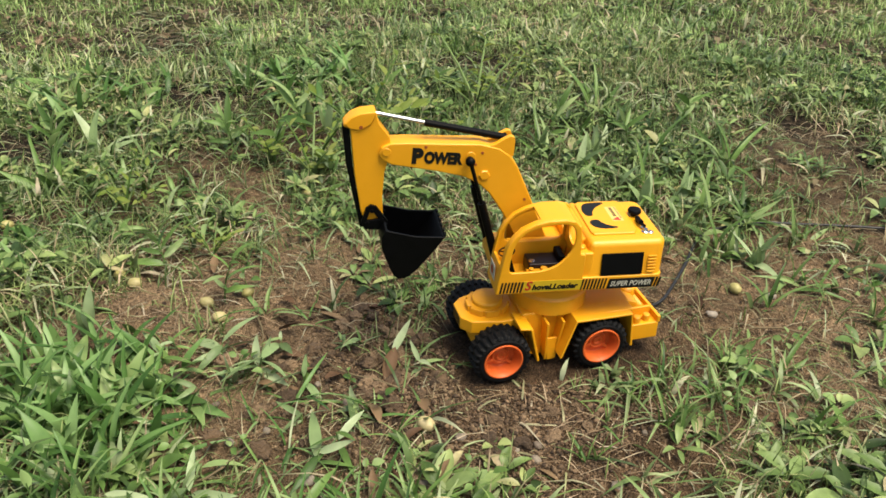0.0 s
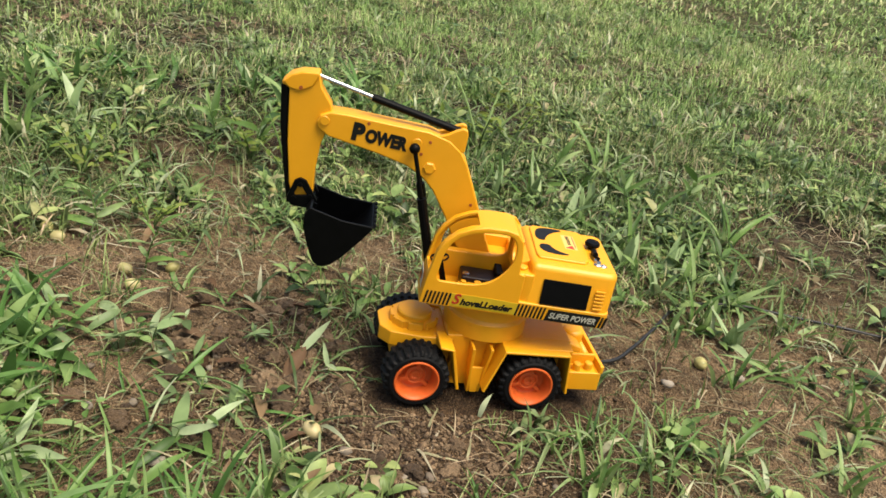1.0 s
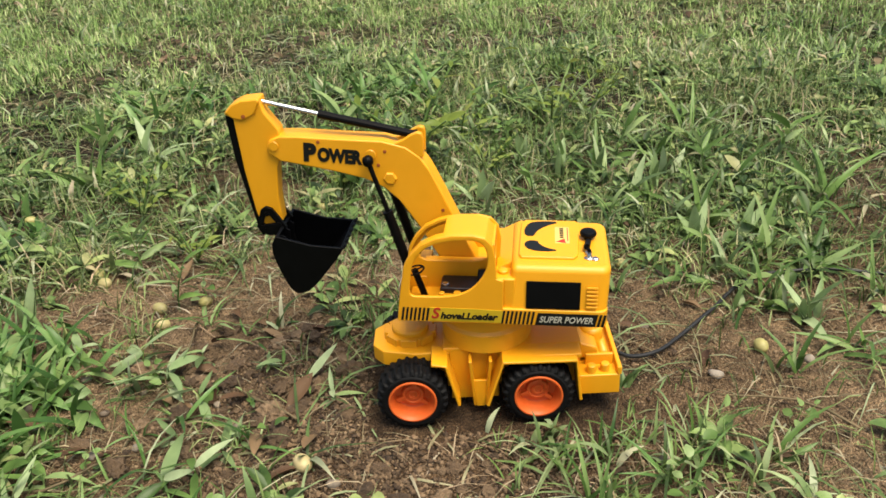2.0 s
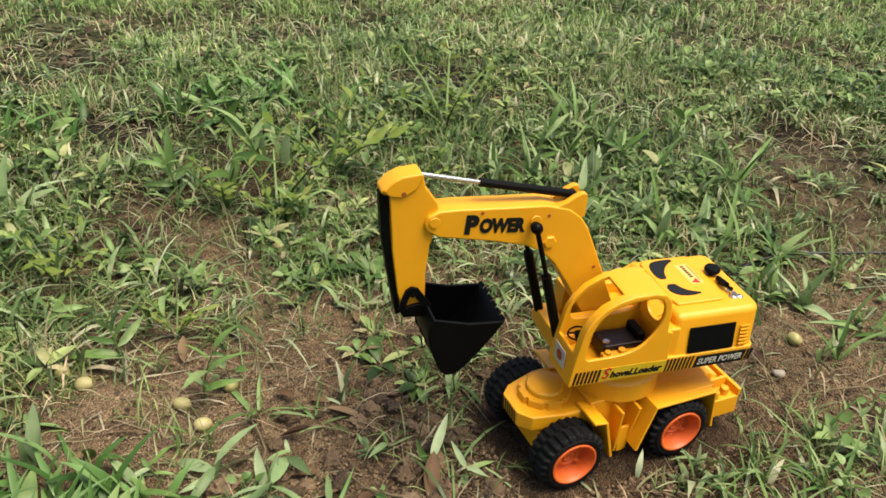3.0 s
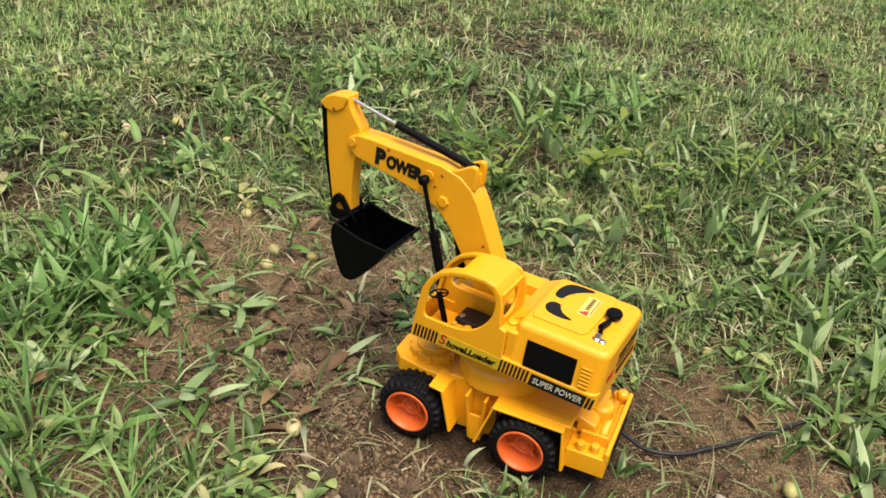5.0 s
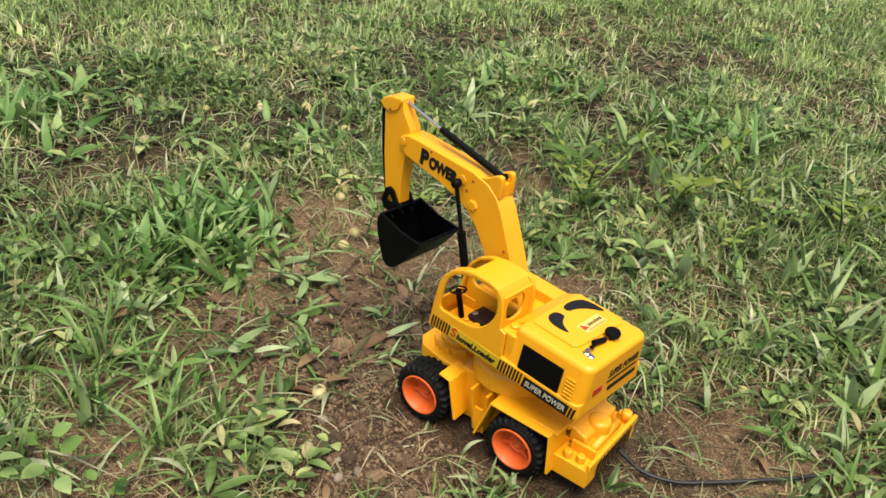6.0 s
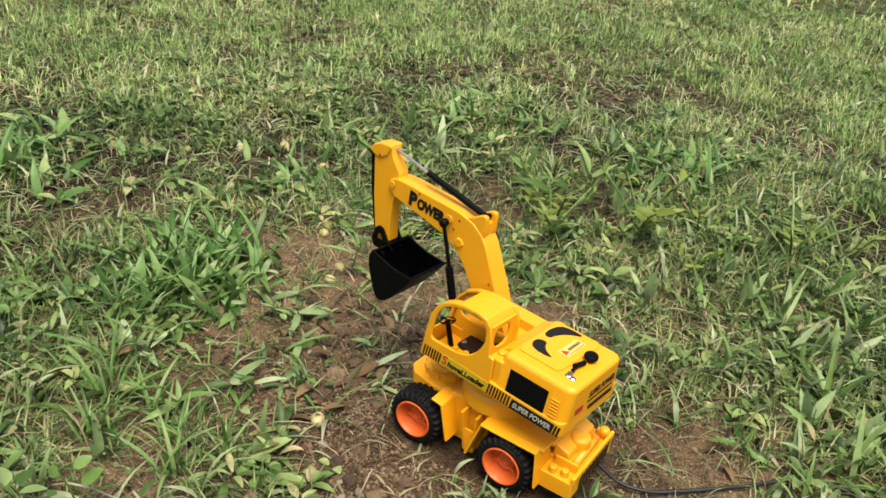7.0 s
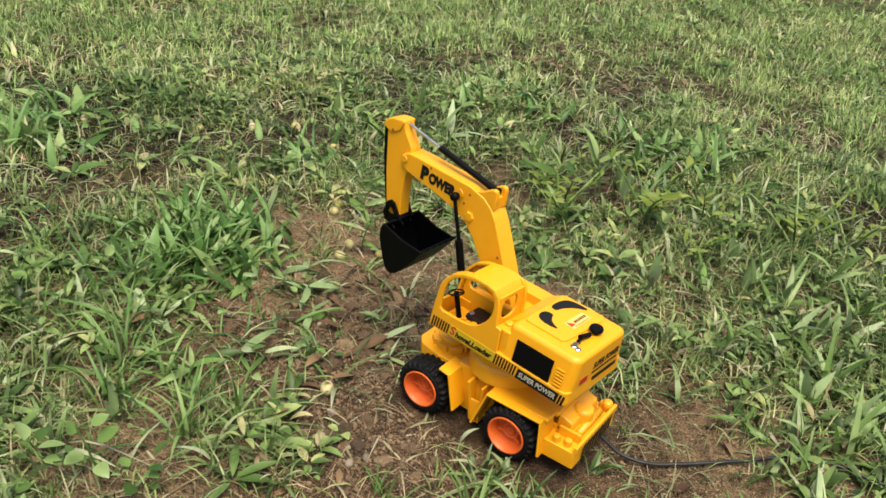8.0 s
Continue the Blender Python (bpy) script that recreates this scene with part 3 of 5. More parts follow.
for k in range(6):
    y = 0.0495 + 0.0045 * k
    add_prism(bm, [(y, 0.052), (y + 0.0022, 0.052), (y + 0.0042, 0.065), (y + 0.002, 0.065)], -0.0374, -0.0368, "x")
part("stripe_sticker", bm, INK, platform, "slanted black warning stripes")

bumper = part("rear_bumper", box(0.156, 0.194, 0.013, 0.112, 0.023, 0.0445), YELLOW, toy, bevel=0.0012)
part("rear_wall", box(0.1915, 0.1955, 0.013, 0.112, 0.044, 0.0525), YELLOW, bumper, bevel=0.0008)
part("engine_block", prism([(0.158, 0.044), (0.178, 0.044), (0.176, 0.06), (0.158, 0.066)], 0.036, 0.098), AMBER, bumper, bevel=0.002)
part("engine_cover", lathe([(0.012, 0.044), (0.012, 0.063), (0.0095, 0.066), (0.001, 0.0665)], 24, (0.174, 0.066, 0), "z"), AMBER, bumper, smooth=False, bevel=0.0015)
part("exhaust", tube([(0.183, 0.04, 0.049), (0.183, 0.092, 0.049)], 0.0045, 12), AMBER, bumper, smooth=True)
part("rib", box(0.164, 0.19, 0.03, 0.0335, 0.044, 0.056), YELLOW, bumper, bevel=0.0008)
for x, y in ((0.168, 0.019), (0.181, 0.021), (0.181, 0.106)):
    part("plug", lathe([(0.0045, 0.044), (0.0045, 0.051), (0.0038, 0.0525), (0.001, 0.0525)], 14, (x, y, 0), "z"), AMBER, bumper, bevel=0.0006)
part("valve", lathe([(0.0058, 0.044), (0.0058, 0.0545), (0.0045, 0.0565), (0.001, 0.057)], 16, (0.186, 0.105, 0), "z"), YELLOW, bumper, smooth=True)
bm = bmesh.new()
for k in range(9):
    y = 0.03 + 0.008 * k
    add_prism(bm, [(y, 0.028), (y + 0.004, 0.028), (y + 0.0065, 0.047), (y + 0.0025, 0.047)], 0.1953, 0.1959, "x")
part("stripe_sticker", bm, INK, bumper, "slanted black warning stripes")
part("turntable", lathe([(0.043, 0.0695), (0.043, 0.088), (0.0405, 0.091), (0.0405, 0.1125), (0.001, 0.1125)], 48, (0.073, 0.0625, 0), "z"), AMBER, toy, bevel=0.0008)


# Wheels: ribbed tyre and dished rim; the axle runs across.
def wheel(x, far):
    y_out, sgn = (0.0, 1) if not far else (2 * MID, -1)
    c = (x, y_out, 0.0325)
    # one skin: plain side walls, and a tread whose blocks alternate round the tyre
    prof = [(0.0212, 0.0022, 0), (0.0235, 0.0004, 0), (0.0265, 0.0, 0), (0.0282, 0.0012, 0), (0.0284, 0.0014, 1), (0.0312, 0.0032, 1), (0.0318, 0.0046, 1), (0.032, 0.0142, 1), (0.0312, 0.0146, 0), (0.0312, 0.0166, 0),
            (0.032, 0.017, 2), (0.0318, 0.0266, 2), (0.0312, 0.028, 2), (0.0284, 0.0298, 2), (0.0282, 0.03, 0), (0.0265, 0.0312, 0), (0.0225, 0.031, 0), (0.0205, 0.027, 0)]
    sides, bm, rings = 100, bmesh.new(), []
    for r, d, row in prof:
        ring = []
        for k in range(sides):
            step = (k + (2 if row == 2 else 0)) % 4
            lug = 0.0 if not row else (0.0015 if step in (0, 1) else -0.0007)
            a = 2 * math.pi * (k + (0.12 if step in (0, 3) and row else 0) + (0.09 * (d - 0.0155) / 0.0155 * 6)) / sides
            ring.append(bm.verts.new((c[0] + (r + lug) * math.cos(a), c[1] + sgn * d, c[2] + (r + lug) * math.sin(a))))
        rings.append(ring)
    for p, q in zip(rings, rings[1:]):
        for k in range(sides):
            bm.faces.new((p[k], p[(k + 1) % sides], q[(k + 1) % sides], q[k]))
    tyre = part("wheel", bm, RUBBER, toy, "black rubber tyre with chunky tread")
    rim = lathe([(0.0226, sgn * 0.003), (0.0226, sgn * -0.0004), (0.0208, sgn * -0.0006), (0.0202, sgn * 0.0015), (0.0188, sgn * 0.003), (0.0168, sgn * 0.0148), (0.0155, sgn * 0.0155), (0.0108, sgn * 0.0155), (0.0102, sgn * 0.0112), (0.0085, sgn * 0.0108),
                 (0.008, sgn * 0.0128), (0.0058, sgn * 0.0128), (0.0052, sgn * 0.0105), (0.0036, sgn * 0.0105), (0.0032, sgn * 0.0125), (0.0005, sgn * 0.0125)], 40, c, "y", True)
    for k in range(3):  # three stubby webs round the hub
        turn = Matrix.Translation(c) @ Matrix.Rotation(radians(120 * k + 40), 4, "Y")
        add_box(rim, 0.0095, 0.0172, min(sgn * 0.0105, sgn * 0.017), max(sgn * 0.0105, sgn * 0.017), -0.0019, 0.0019, turn)
    part("rim", rim, ORANGE, tyre, "dished orange plastic rim", bevel=0.0004)


for x in (0.0, 0.117):
    for far in (False, True):
        wheel(x, far)
    part("axle", tube([(x, 0.025, 0.0325), (x, 0.1, 0.0325)], 0.004), BLACK, toy)

# Upper body, in its own turned frame.
plan = [(0.0888, 0.1074), (0.0888, 0.0006)]
for cy, a0 in ((0.0106, -90), (0.0974, 0)):  # broad round corners at the rear
    plan += [(0.1674 + 0.01 * math.cos(radians(a0 + 15 * k)), cy + 0.01 * math.sin(radians(a0 + 15 * k))) for k in range(7)]
bm = prism(plan, 0.003, 0.0545, "z")
for v in bm.verts:  # the sides lean in towards the top
    k = max(0.0, (v.co.z - 0.003) / 0.0515)
    v.co.y += 0.0068 * k * (1 if v.co.y < 0.05 else -1)
    v.co.x += k * (0.004 if v.co.x < 0.1 else 0.0018)
body = part("upper_body", bm, YELLOW, toy, m=TURRET, bevel=0.0058, seg=5)
plan = [(0.0855, 0.108), (0.0855, 0.0)]
for cy, a0 in ((0.008, -90), (0.1, 0)):
    plan += [(0.1698 + 0.008 * math.cos(radians(a0 + 18 * k)), cy + 0.008 * math.sin(radians(a0 + 18 * k))) for k in range(6)]
part("skirt", prism(plan, -0.001, 0.0155, "z"), YELLOW, body, bevel=0.0012)
part("shoulder", prism([(0.0788, 0.014), (0.0788, 0.0432), (0.0825, 0.0445), (0.0985, 0.0532), (0.102, 0.0532), (0.102, 0.014)], 0.0245, 0.1015), YELLOW, body, bevel=0.0012)
part("side_shoulder", box(0.0855, 0.0965, 0.0035, 0.026, 0.014, 0.0438), YELLOW, body, bevel=0.0018)
bm = bmesh.new()  # deck beside the boom, with its slot
add_box(bm, 0.012, 0.0794, 0.048, 0.0545, -0.001, 0.0375)
add_box(bm, 0.02, 0.0856, 0.084, 0.104, -0.001, 0.0435)
add_box(bm, 0.0795, 0.0856, 0.0544, 0.0842, -0.001, 0.0435)
add_box(bm, 0.0, 0.0856, 0.003, 0.105, -0.001, 0.0105)
part("deck", bm, YELLOW, body, bevel=0.001)
part("boom_slot", box(0.03, 0.0797, 0.0543, 0.0843, 0.01, 0.032), AMBER, body)
part("cab_shoulder", box(0.0785, 0.0885, 0.004, 0.03, -0.001, 0.0436), YELLOW, body, bevel=0.0015)
part("round_boss", lathe([(0.005, 0.0435), (0.005, 0.046), (0.0035, 0.0466), (0.001, 0.0466)], 16, (0.0855, 0.0165, 0), "z"), YELLOW, body, smooth=True)

CAB = [(-0.0085, -0.001), (-0.0055, 0.0255), (-0.0008, 0.055), (0.005, 0.066), (0.0145, 0.0765), (0.027, 0.083), (0.041, 0.0865), (0.06, 0.087), (0.0705, 0.0845), (0.077, 0.077), (0.0795, 0.0635), (0.0805, 0.045), (0.0865, 0.043), (0.0865, -0.001)]
HOLE = smooth_loop([(0.0035, 0.0255), (0.0045, 0.041), (0.0068, 0.057), (0.015, 0.071), (0.031, 0.0795), (0.0595, 0.083), (0.071, 0.0775), (0.0735, 0.056), (0.0605, 0.0345), (0.042, 0.0258), (0.012, 0.0252)], 2)
near = part("cab_side", plate_with_hole(CAB, HOLE, 0.0, 0.0035), YELLOW, body, bevel=0.0011)
INNER = [(p[0] + 0.003, p[1] - 0.001) for p in CAB[:-3]] + [(0.0795, -0.001)]
IHOLE = smooth_loop([(0.0065, 0.0388), (0.0072, 0.056), (0.0165, 0.069), (0.032, 0.0768), (0.06, 0.0785), (0.0715, 0.072), (0.0735, 0.058), (0.0725, 0.0388), (0.03, 0.0388)], 2)
part("cab_side", plate_with_hole(INNER, IHOLE, 0.043, 0.0465), YELLOW, body, bevel=0.0011)


def cab_sheet(line, y0, y1, t=0.0032):
    return prism(strip_profile(line, t), y0, y1)


part("cab_front", cab_sheet([(-0.0085, -0.001), (-0.0055, 0.0255), (-0.0048, 0.031)], 0.003, 0.0435), YELLOW, body, bevel=0.0008)
part("cab_roof", cab_sheet([(0.034, 0.085), (0.041, 0.0863), (0.06, 0.0868), (0.0705, 0.0843), (0.0768, 0.077), (0.078, 0.071)], 0.0032, 0.0433), YELLOW, body, bevel=0.0008)
bm = bmesh.new()
for y0, y1 in ((0.003, 0.009), (0.0375, 0.0435)):
    add_prism(bm, strip_profile([(-0.0055, 0.0255), (-0.0008, 0.055), (0.005, 0.066), (0.0145, 0.0765), (0.027, 0.083), (0.036, 0.0855)], 0.0032), y0, y1)
part("windscreen_post", bm, YELLOW, body, bevel=0.0006)
part("cab_back", plate_with_hole([(0.003, 0.04), (0.044, 0.04), (0.044, 0.0775), (0.003, 0.0775)], smooth_loop([(0.008, 0.0475), (0.034, 0.0475), (0.034, 0.0755), (0.008, 0.0755)], 3), 0.0755, 0.0785, "x"), YELLOW, body, bevel=0.0006)
# inside the cab
bm = bmesh.new()
for k in range(24):
    a, b = 2 * math.pi * k / 24, 2 * math.pi * (k + 1) / 24
    add_tube(bm, [(0.0085 * math.cos(a), 0.0085 * math.sin(a), 0), (0.0085 * math.cos(b), 0.0085 * math.sin(b), 0)], 0.0009, 6, False)
for a in (0.5, 2.6, 4.7):
    add_tube(bm, [(0, 0, 0), (0.0083 * math.cos(a), 0.0083 * math.sin(a), 0)], 0.0008, 6)
add_tube(bm, [(0, 0, 0.001), (0.002, 0, -0.03)], 0.003, 10)
part("steering_wheel", bm, BLACK, body, "black steering wheel on a column", m=Matrix.Translation((0.0055, 0.0236, 0.0385)) @ Euler((0, -0.25, 0)).to_matrix().to_4x4())
seat = part("seat", box(0.029, 0.068, 0.014, 0.038, 0.012, 0.027), BROWN, body, "dark brown box-shaped seat", bevel=0.002)
part("backrest", box(0.062, 0.0695, 0.016, 0.0385, 0.024, 0.0345), BLACK, seat, bevel=0.0015)
part("screw", lathe([(0.0034, 0.0265), (0.0034, 0.0282), (0.0022, 0.0286)], 14, (0.0335, 0.02, 0), "z"), CHROME, seat)
bm = bmesh.new()
add_box(bm, 0.026, 0.06, 0.008, 0.0142, 0.01, 0.0215)
add_tube(bm, [(0.045, 0.0105, 0.01), (0.045, 0.0105, 0.0248)], 0.0036, 12)
add_tube(bm, [(0.031, 0.0105, 0.01), (0.031, 0.0105, 0.0242)], 0.0028, 12)
part("seat_bracket", bm, AMBER, seat, bevel=0.0006)
part("sticker", box(-0.0078, -0.0074, 0.014, 0.034, 0.008, 0.026), WHITE_STICKER, body, "white sticker with an orange round mark", m=Matrix.Translation((-0.0004, 0, 0)) @ Matrix.Shear("XZ", 4, (0.0, 0.0)))
part("sticker_mark", lathe([(0.005, -0.0088), (0.0001, -0.0088)], 20, (0, 0, 0)), ORANGE, body, m=Matrix.Translation((0, 0.024, 0.0175)) @ Matrix.Rotation(radians(-90), 4, "Z"))

# hood top: raised panel, crescents, warning label, knob and switch
panel = part("hood_panel", prism([(0.1005, 0.022), (0.147, 0.022), (0.151, 0.028), (0.155, 0.09), (0.151, 0.096), (0.1035, 0.096), (0.0995, 0.09), (0.0985, 0.028)], 0.0535, 0.0568, "z"), YELLOW, body, bevel=0.0015, seg=3)


def crescent(outer, inner):
    return prism(smooth_loop(outer + inner[::-1], 1), 0.0564, 0.0571, "z")


part("crescent_mark", crescent([(0.1035, 0.062), (0.1025, 0.075), (0.1068, 0.0885), (0.1165, 0.0925), (0.137, 0.092)], [(0.112, 0.061), (0.1135, 0.07), (0.1215, 0.082)]), INK, panel, "black crescent mark")
part("crescent_mark", crescent([(0.115, 0.0525), (0.106, 0.0525), (0.1025, 0.044), (0.1075, 0.0345), (0.1205, 0.0315), (0.135, 0.0342)], [(0.1165, 0.0465), (0.122, 0.0395)]), INK, panel, "black crescent mark")
part("warning_triangle", prism([(0.1405, 0.0492), (0.1318, 0.0512), (0.1395, 0.0575)], 0.0566, 0.0571, "z"), RED_INK, panel, "small red warning triangle")
for k in range(6):
    part("label_bar", box(0.1352, 0.1388, 0.0592 + 0.0035 * k, 0.0616 + 0.0035 * k, 0.0566, 0.057), BROWN, panel)
part("label_bar", box(0.142, 0.1428, 0.0535, 0.08, 0.0566, 0.057), RED_INK, panel)
part("label_sheet", box(0.131, 0.144, 0.0485, 0.0815, 0.0566, 0.05685), plastic("label_sheet", (0.7, 0.45, 0.12), 0.4), panel, "pale sticker with a warning")
knob = part("knob", lathe([(0.0035, 0.05), (0.0035, 0.0575), (0.0072, 0.0582), (0.0078, 0.0605), (0.0068, 0.0628), (0.001, 0.0632)], 28, (0.161, 0.0635, 0), "z"), BLACK, body, "round black knob", bevel=0.0004)
bm = bmesh.new()
add_tube(bm, [(0.1605, 0.052, 0.0575), (0.1585, 0.036, 0.0605)], 0.0028, 10)
add_tube(bm, [(0.158, 0.046, 0.057), (0.1605, 0.03, 0.0595)], 0.0018, 8)
part("switch_lever", bm, BLACK, body, "black switch lever")
bm = bmesh.new()
add_lathe(bm, [(0.0042, 0.053), (0.0042, 0.0555), (0.003, 0.0565), (0.0022, 0.059), (0.001, 0.059)], 12, (0.16, 0.0255, 0), "z")
add_lathe(bm, [(0.0035, 0.053), (0.0035, 0.0555), (0.002, 0.0565), (0.001, 0.0565)], 12, (0.1655, 0.024, 0), "z")
add_tube(bm, [(0.158, 0.033, 0.0565), (0.162, 0.031, 0.058)], 0.0016, 8)
part("switch_base", bm, CHROME, body, "shiny metal switch base")

# side: black window panel, louvres, striped band with its writing
SIDE = Matrix.Rotation(radians(90), 4, "X")


def side_at(x, y, z, lean=0.0):
    return Matrix.Translation((x, y, z)) @ Matrix.Rotation(radians(lean), 4, "X") @ SIDE


LEAN = math.degrees(math.atan(0.006 / 0.042))
part("window_panel", box(0, 0.047, 0, 0.0255, -0.0008, 0.0004), BLACK, body, "black window panel", m=side_at(0.1062, 0.0008, 0.0166, -LEAN), bevel=0.0003)
bm = bmesh.new()
for k in range(6):
    add_box(bm, 0.0, 0.0095, 0.0036 * k, 0.0036 * k + 0.0017, -0.0008, 0.0007)
part("louvre", bm, YELLOW, body, m=side_at(0.1585, 0.0007, 0.0185, -LEAN), bevel=0.0003)
part("trim_sticker", prism([(0.021, 0.0012), (0.086, 0.0012), (0.086, 0.0135), (0.06, 0.0145), (0.021, 0.0145)], -0.0004, 0.0005), LIME, body, "yellow-green sticker band")
bm = bmesh.new()
for k in range(7):
    x = -0.005 + 0.0037 * k
    add_prism(bm, [(x, 0.0008), (x + 0.002, 0.0008), (x + 0.004, 0.014), (x + 0.002, 0.014)], -0.0005, 0.0004)
part("stripe_sticker", bm, INK, body, "slanted black warning stripes")
bm = bmesh.new()
for k in range(8):
    x = 0.0845 + 0.0037 * k
    add_prism(bm, [(x, 0.0004), (x + 0.002, 0.0004), (x + 0.004, 0.0135), (x + 0.002, 0.0135)], -0.0005, 0.0004)
part("stripe_sticker", bm, INK, body, "slanted black warning stripes")
part("black_band", prism([(0.1145, 0.0), (0.167, 0.0), (0.1695, 0.0125), (0.117, 0.0125)], -0.0005, 0.0004), INK, body, "black sticker band")
bm = bmesh.new()
for x in (0.1685, 0.1722):
    add_prism(bm, [(x, 0.0002), (x + 0.0022, 0.0002), (x + 0.0045, 0.0122), (x + 0.0023, 0.0122)], -0.0005, 0.0004)
part("stripe_sticker", bm, INK, body)
lettering("lettering", "SUPER POWER", 0.0088, side_at(0.1185, -0.0006, 0.0033), PALE_INK, body, "SUPER POWER in slanted white capitals", 0.25, 0.0465, 0.0001)
lettering("lettering", "S", 0.0155, side_at(0.0225, -0.0006, 0.0038), RED_INK, body, "red initial letter", 0.25, 0.0085, 0.0003)
lettering("lettering", "hoveLLoader", 0.0092, side_at(0.0305, -0.0006, 0.0038), INK, body, "slanted black writing", 0.25, 0.0515, 0.0004)
# rear face
REAR = Matrix.Rotation(radians(90), 4, "Z") @ SIDE
lettering("lettering", "SUPER POWER", 0.0115, Matrix.Translation((0.1787, 0.042, 0.029)) @ REAR, INK, body, "SUPER POWER in slanted black capitals", 0.2, 0.049, 0.0002)
part("label_bar", box(0.1782, 0.1788, 0.042, 0.09, 0.0232, 0.025), INK, body)
part("label_bar", box(0.1782, 0.1788, 0.046, 0.092, 0.0125, 0.017), INK, body)
part("red_label", box(0.1782, 0.1788, 0.0205, 0.034, 0.0185, 0.0255), RED_INK, body, "small red label")

# Boom with its head, pins, writing; stick, bucket, rams.
BOOM = [(-0.129, 0.1405), (-0.127, 0.135), (-0.117, 0.1285), (-0.0685, 0.1195), (-0.04, 0.1125), (-0.024, 0.1045), (-0.0107, 0.092), (0.0062, 0.067), (0.0187, 0.0448), (0.034, 0.02), (0.066, 0.02),
        (0.0521, 0.049), (0.0435, 0.068), (0.0294, 0.0985), (0.0175, 0.123), (0.0095, 0.1345), (-0.003, 0.1435), (-0.024, 0.149), (-0.06, 0.1503), (-0.1, 0.1522), (-0.117, 0.152), (-0.1265, 0.1475)]
boom = part("boom", prism(BOOM, 0.0565, 0.0805), YELLOW, toy, m=TURRET, bevel=0.0016, seg=3)
for x, z, r, h in ((-0.1215, 0.1435, 0.0045, 0.0025), (-0.0178, 0.114, 0.0062, 0.002), (-0.034, 0.137, 0.005, 0.0035)):
    part("boss", lathe([(r, -h), (r * 0.9, -h - 0.0006), (0.0005, -h - 0.0006)] if r < 0.006 else [(r, 0.002), (r, -h), (r * 0.8, -h - 0.001), (0.0005, -h - 0.001)], 6 if 0.006 < r else 24, (x, 0.0575, z)), YELLOW, boom)
for x, z in ((-0.0215, 0.1395), (0.029, 0.0835), (-0.081, 0.1475), (-0.028, 0.1265)):
    part("pin", lathe([(0.0016, 0.001), (0.0016, -0.0004), (0.0004, -0.0005)], 12, (x, 0.0565, z)), plastic("rusty_pin", (0.3, 0.07, 0.015), 0.5) if "rusty_pin" not in bpy.data.materials else bpy.data.materials["rusty_pin"], boom)
for y0, y1 in ((0.0575, 0.0635), (0.0735, 0.0795)):
    part("boom_lug", prism([(-0.016, 0.1455), (-0.006, 0.1495), (0.0015, 0.1545), (0.0075, 0.1572), (0.0115, 0.1562), (0.0128, 0.152), (0.0128, 0.1435), (0.0125, 0.134), (0.004, 0.135)], y0, y1), YELLOW, boom, bevel=0.001)
part("boom_lug", prism([(-0.012, 0.1455), (-0.004, 0.147), (0.004, 0.1475), (0.0105, 0.1465), (0.0112, 0.1335), (0.003, 0.134)], 0.0632, 0.0738), YELLOW, boom, bevel=0.0008)
lettering("lettering", "P", 0.0218, side_at(-0.0955, 0.0562, 0.1308) @ Matrix.Rotation(radians(-4), 4, "Z"), INK, boom, "bold black capital letter", 0.0, 0.0118, 0.0015)
lettering("lettering", "OWER", 0.0168, side_at(-0.083, 0.0562, 0.1303) @ Matrix.Rotation(radians(-4), 4, "Z"), INK, boom, "bold black capital letters", 0.0, 0.041, 0.0011)

STICK = [(-0.1645, 0.1725), (-0.158, 0.1795), (-0.149, 0.183), (-0.1345, 0.1845), (-0.1315, 0.183), (-0.1285, 0.172), (-0.1175, 0.157), (-0.1165, 0.15), (-0.117, 0.137), (-0.1225, 0.119), (-0.1245, 0.092), (-0.1235, 0.066), (-0.127, 0.061), (-0.1435, 0.061), (-0.1475, 0.075), (-0.1535, 0.116), (-0.1575, 0.167), (-0.1645, 0.17)]
stick = part("stick", prism(STICK, 0.0605, 0.0765), YELLOW, toy, m=TURRET, bevel=0.0016, seg=3)
part("stick_head", prism([(-0.1638, 0.1728), (-0.157, 0.18), (-0.148, 0.184), (-0.1328, 0.1857), (-0.1312, 0.183), (-0.1365, 0.172), (-0.148, 0.1655), (-0.158, 0.1675)], 0.0585, 0.0785), YELLOW, stick, bevel=0.0016, seg=3)
part("pin", lathe([(0.0019, 0.001), (0.0019, -0.0005), (0.0004, -0.0006)], 12, (-0.147, 0.0585, 0.1695)), bpy.data.materials["rusty_pin"], stick)
part("back_ram", prism([(-0.1655, 0.169), (-0.1582, 0.1685), (-0.1555, 0.13), (-0.1515, 0.1), (-0.1435, 0.054), (-0.1475, 0.052), (-0.1555, 0.092), (-0.162, 0.128)], 0.063, 0.074), BLACK, stick, "long black ram along the stick", bevel=0.0015, seg=3)

BUCKET_LINE = [(-0.0605, 0.0535), (-0.0688, 0.041), (-0.079, 0.0275), (-0.0885, 0.0155), (-0.0965, 0.0078), (-0.103, 0.0045), (-0.109, 0.0045), (-0.114, 0.0085), (-0.118, 0.0165), (-0.1235, 0.031), (-0.1275, 0.0445), (-0.1275, 0.056), (-0.1235, 0.064)]
bm = prism(strip_profile(BUCKET_LINE, 0.0028), 0.0335, 0.0945)
bucket = part("bucket", bm, BUCKET, toy, "black plastic digging bucket", m=TURRET, bevel=0.0006)
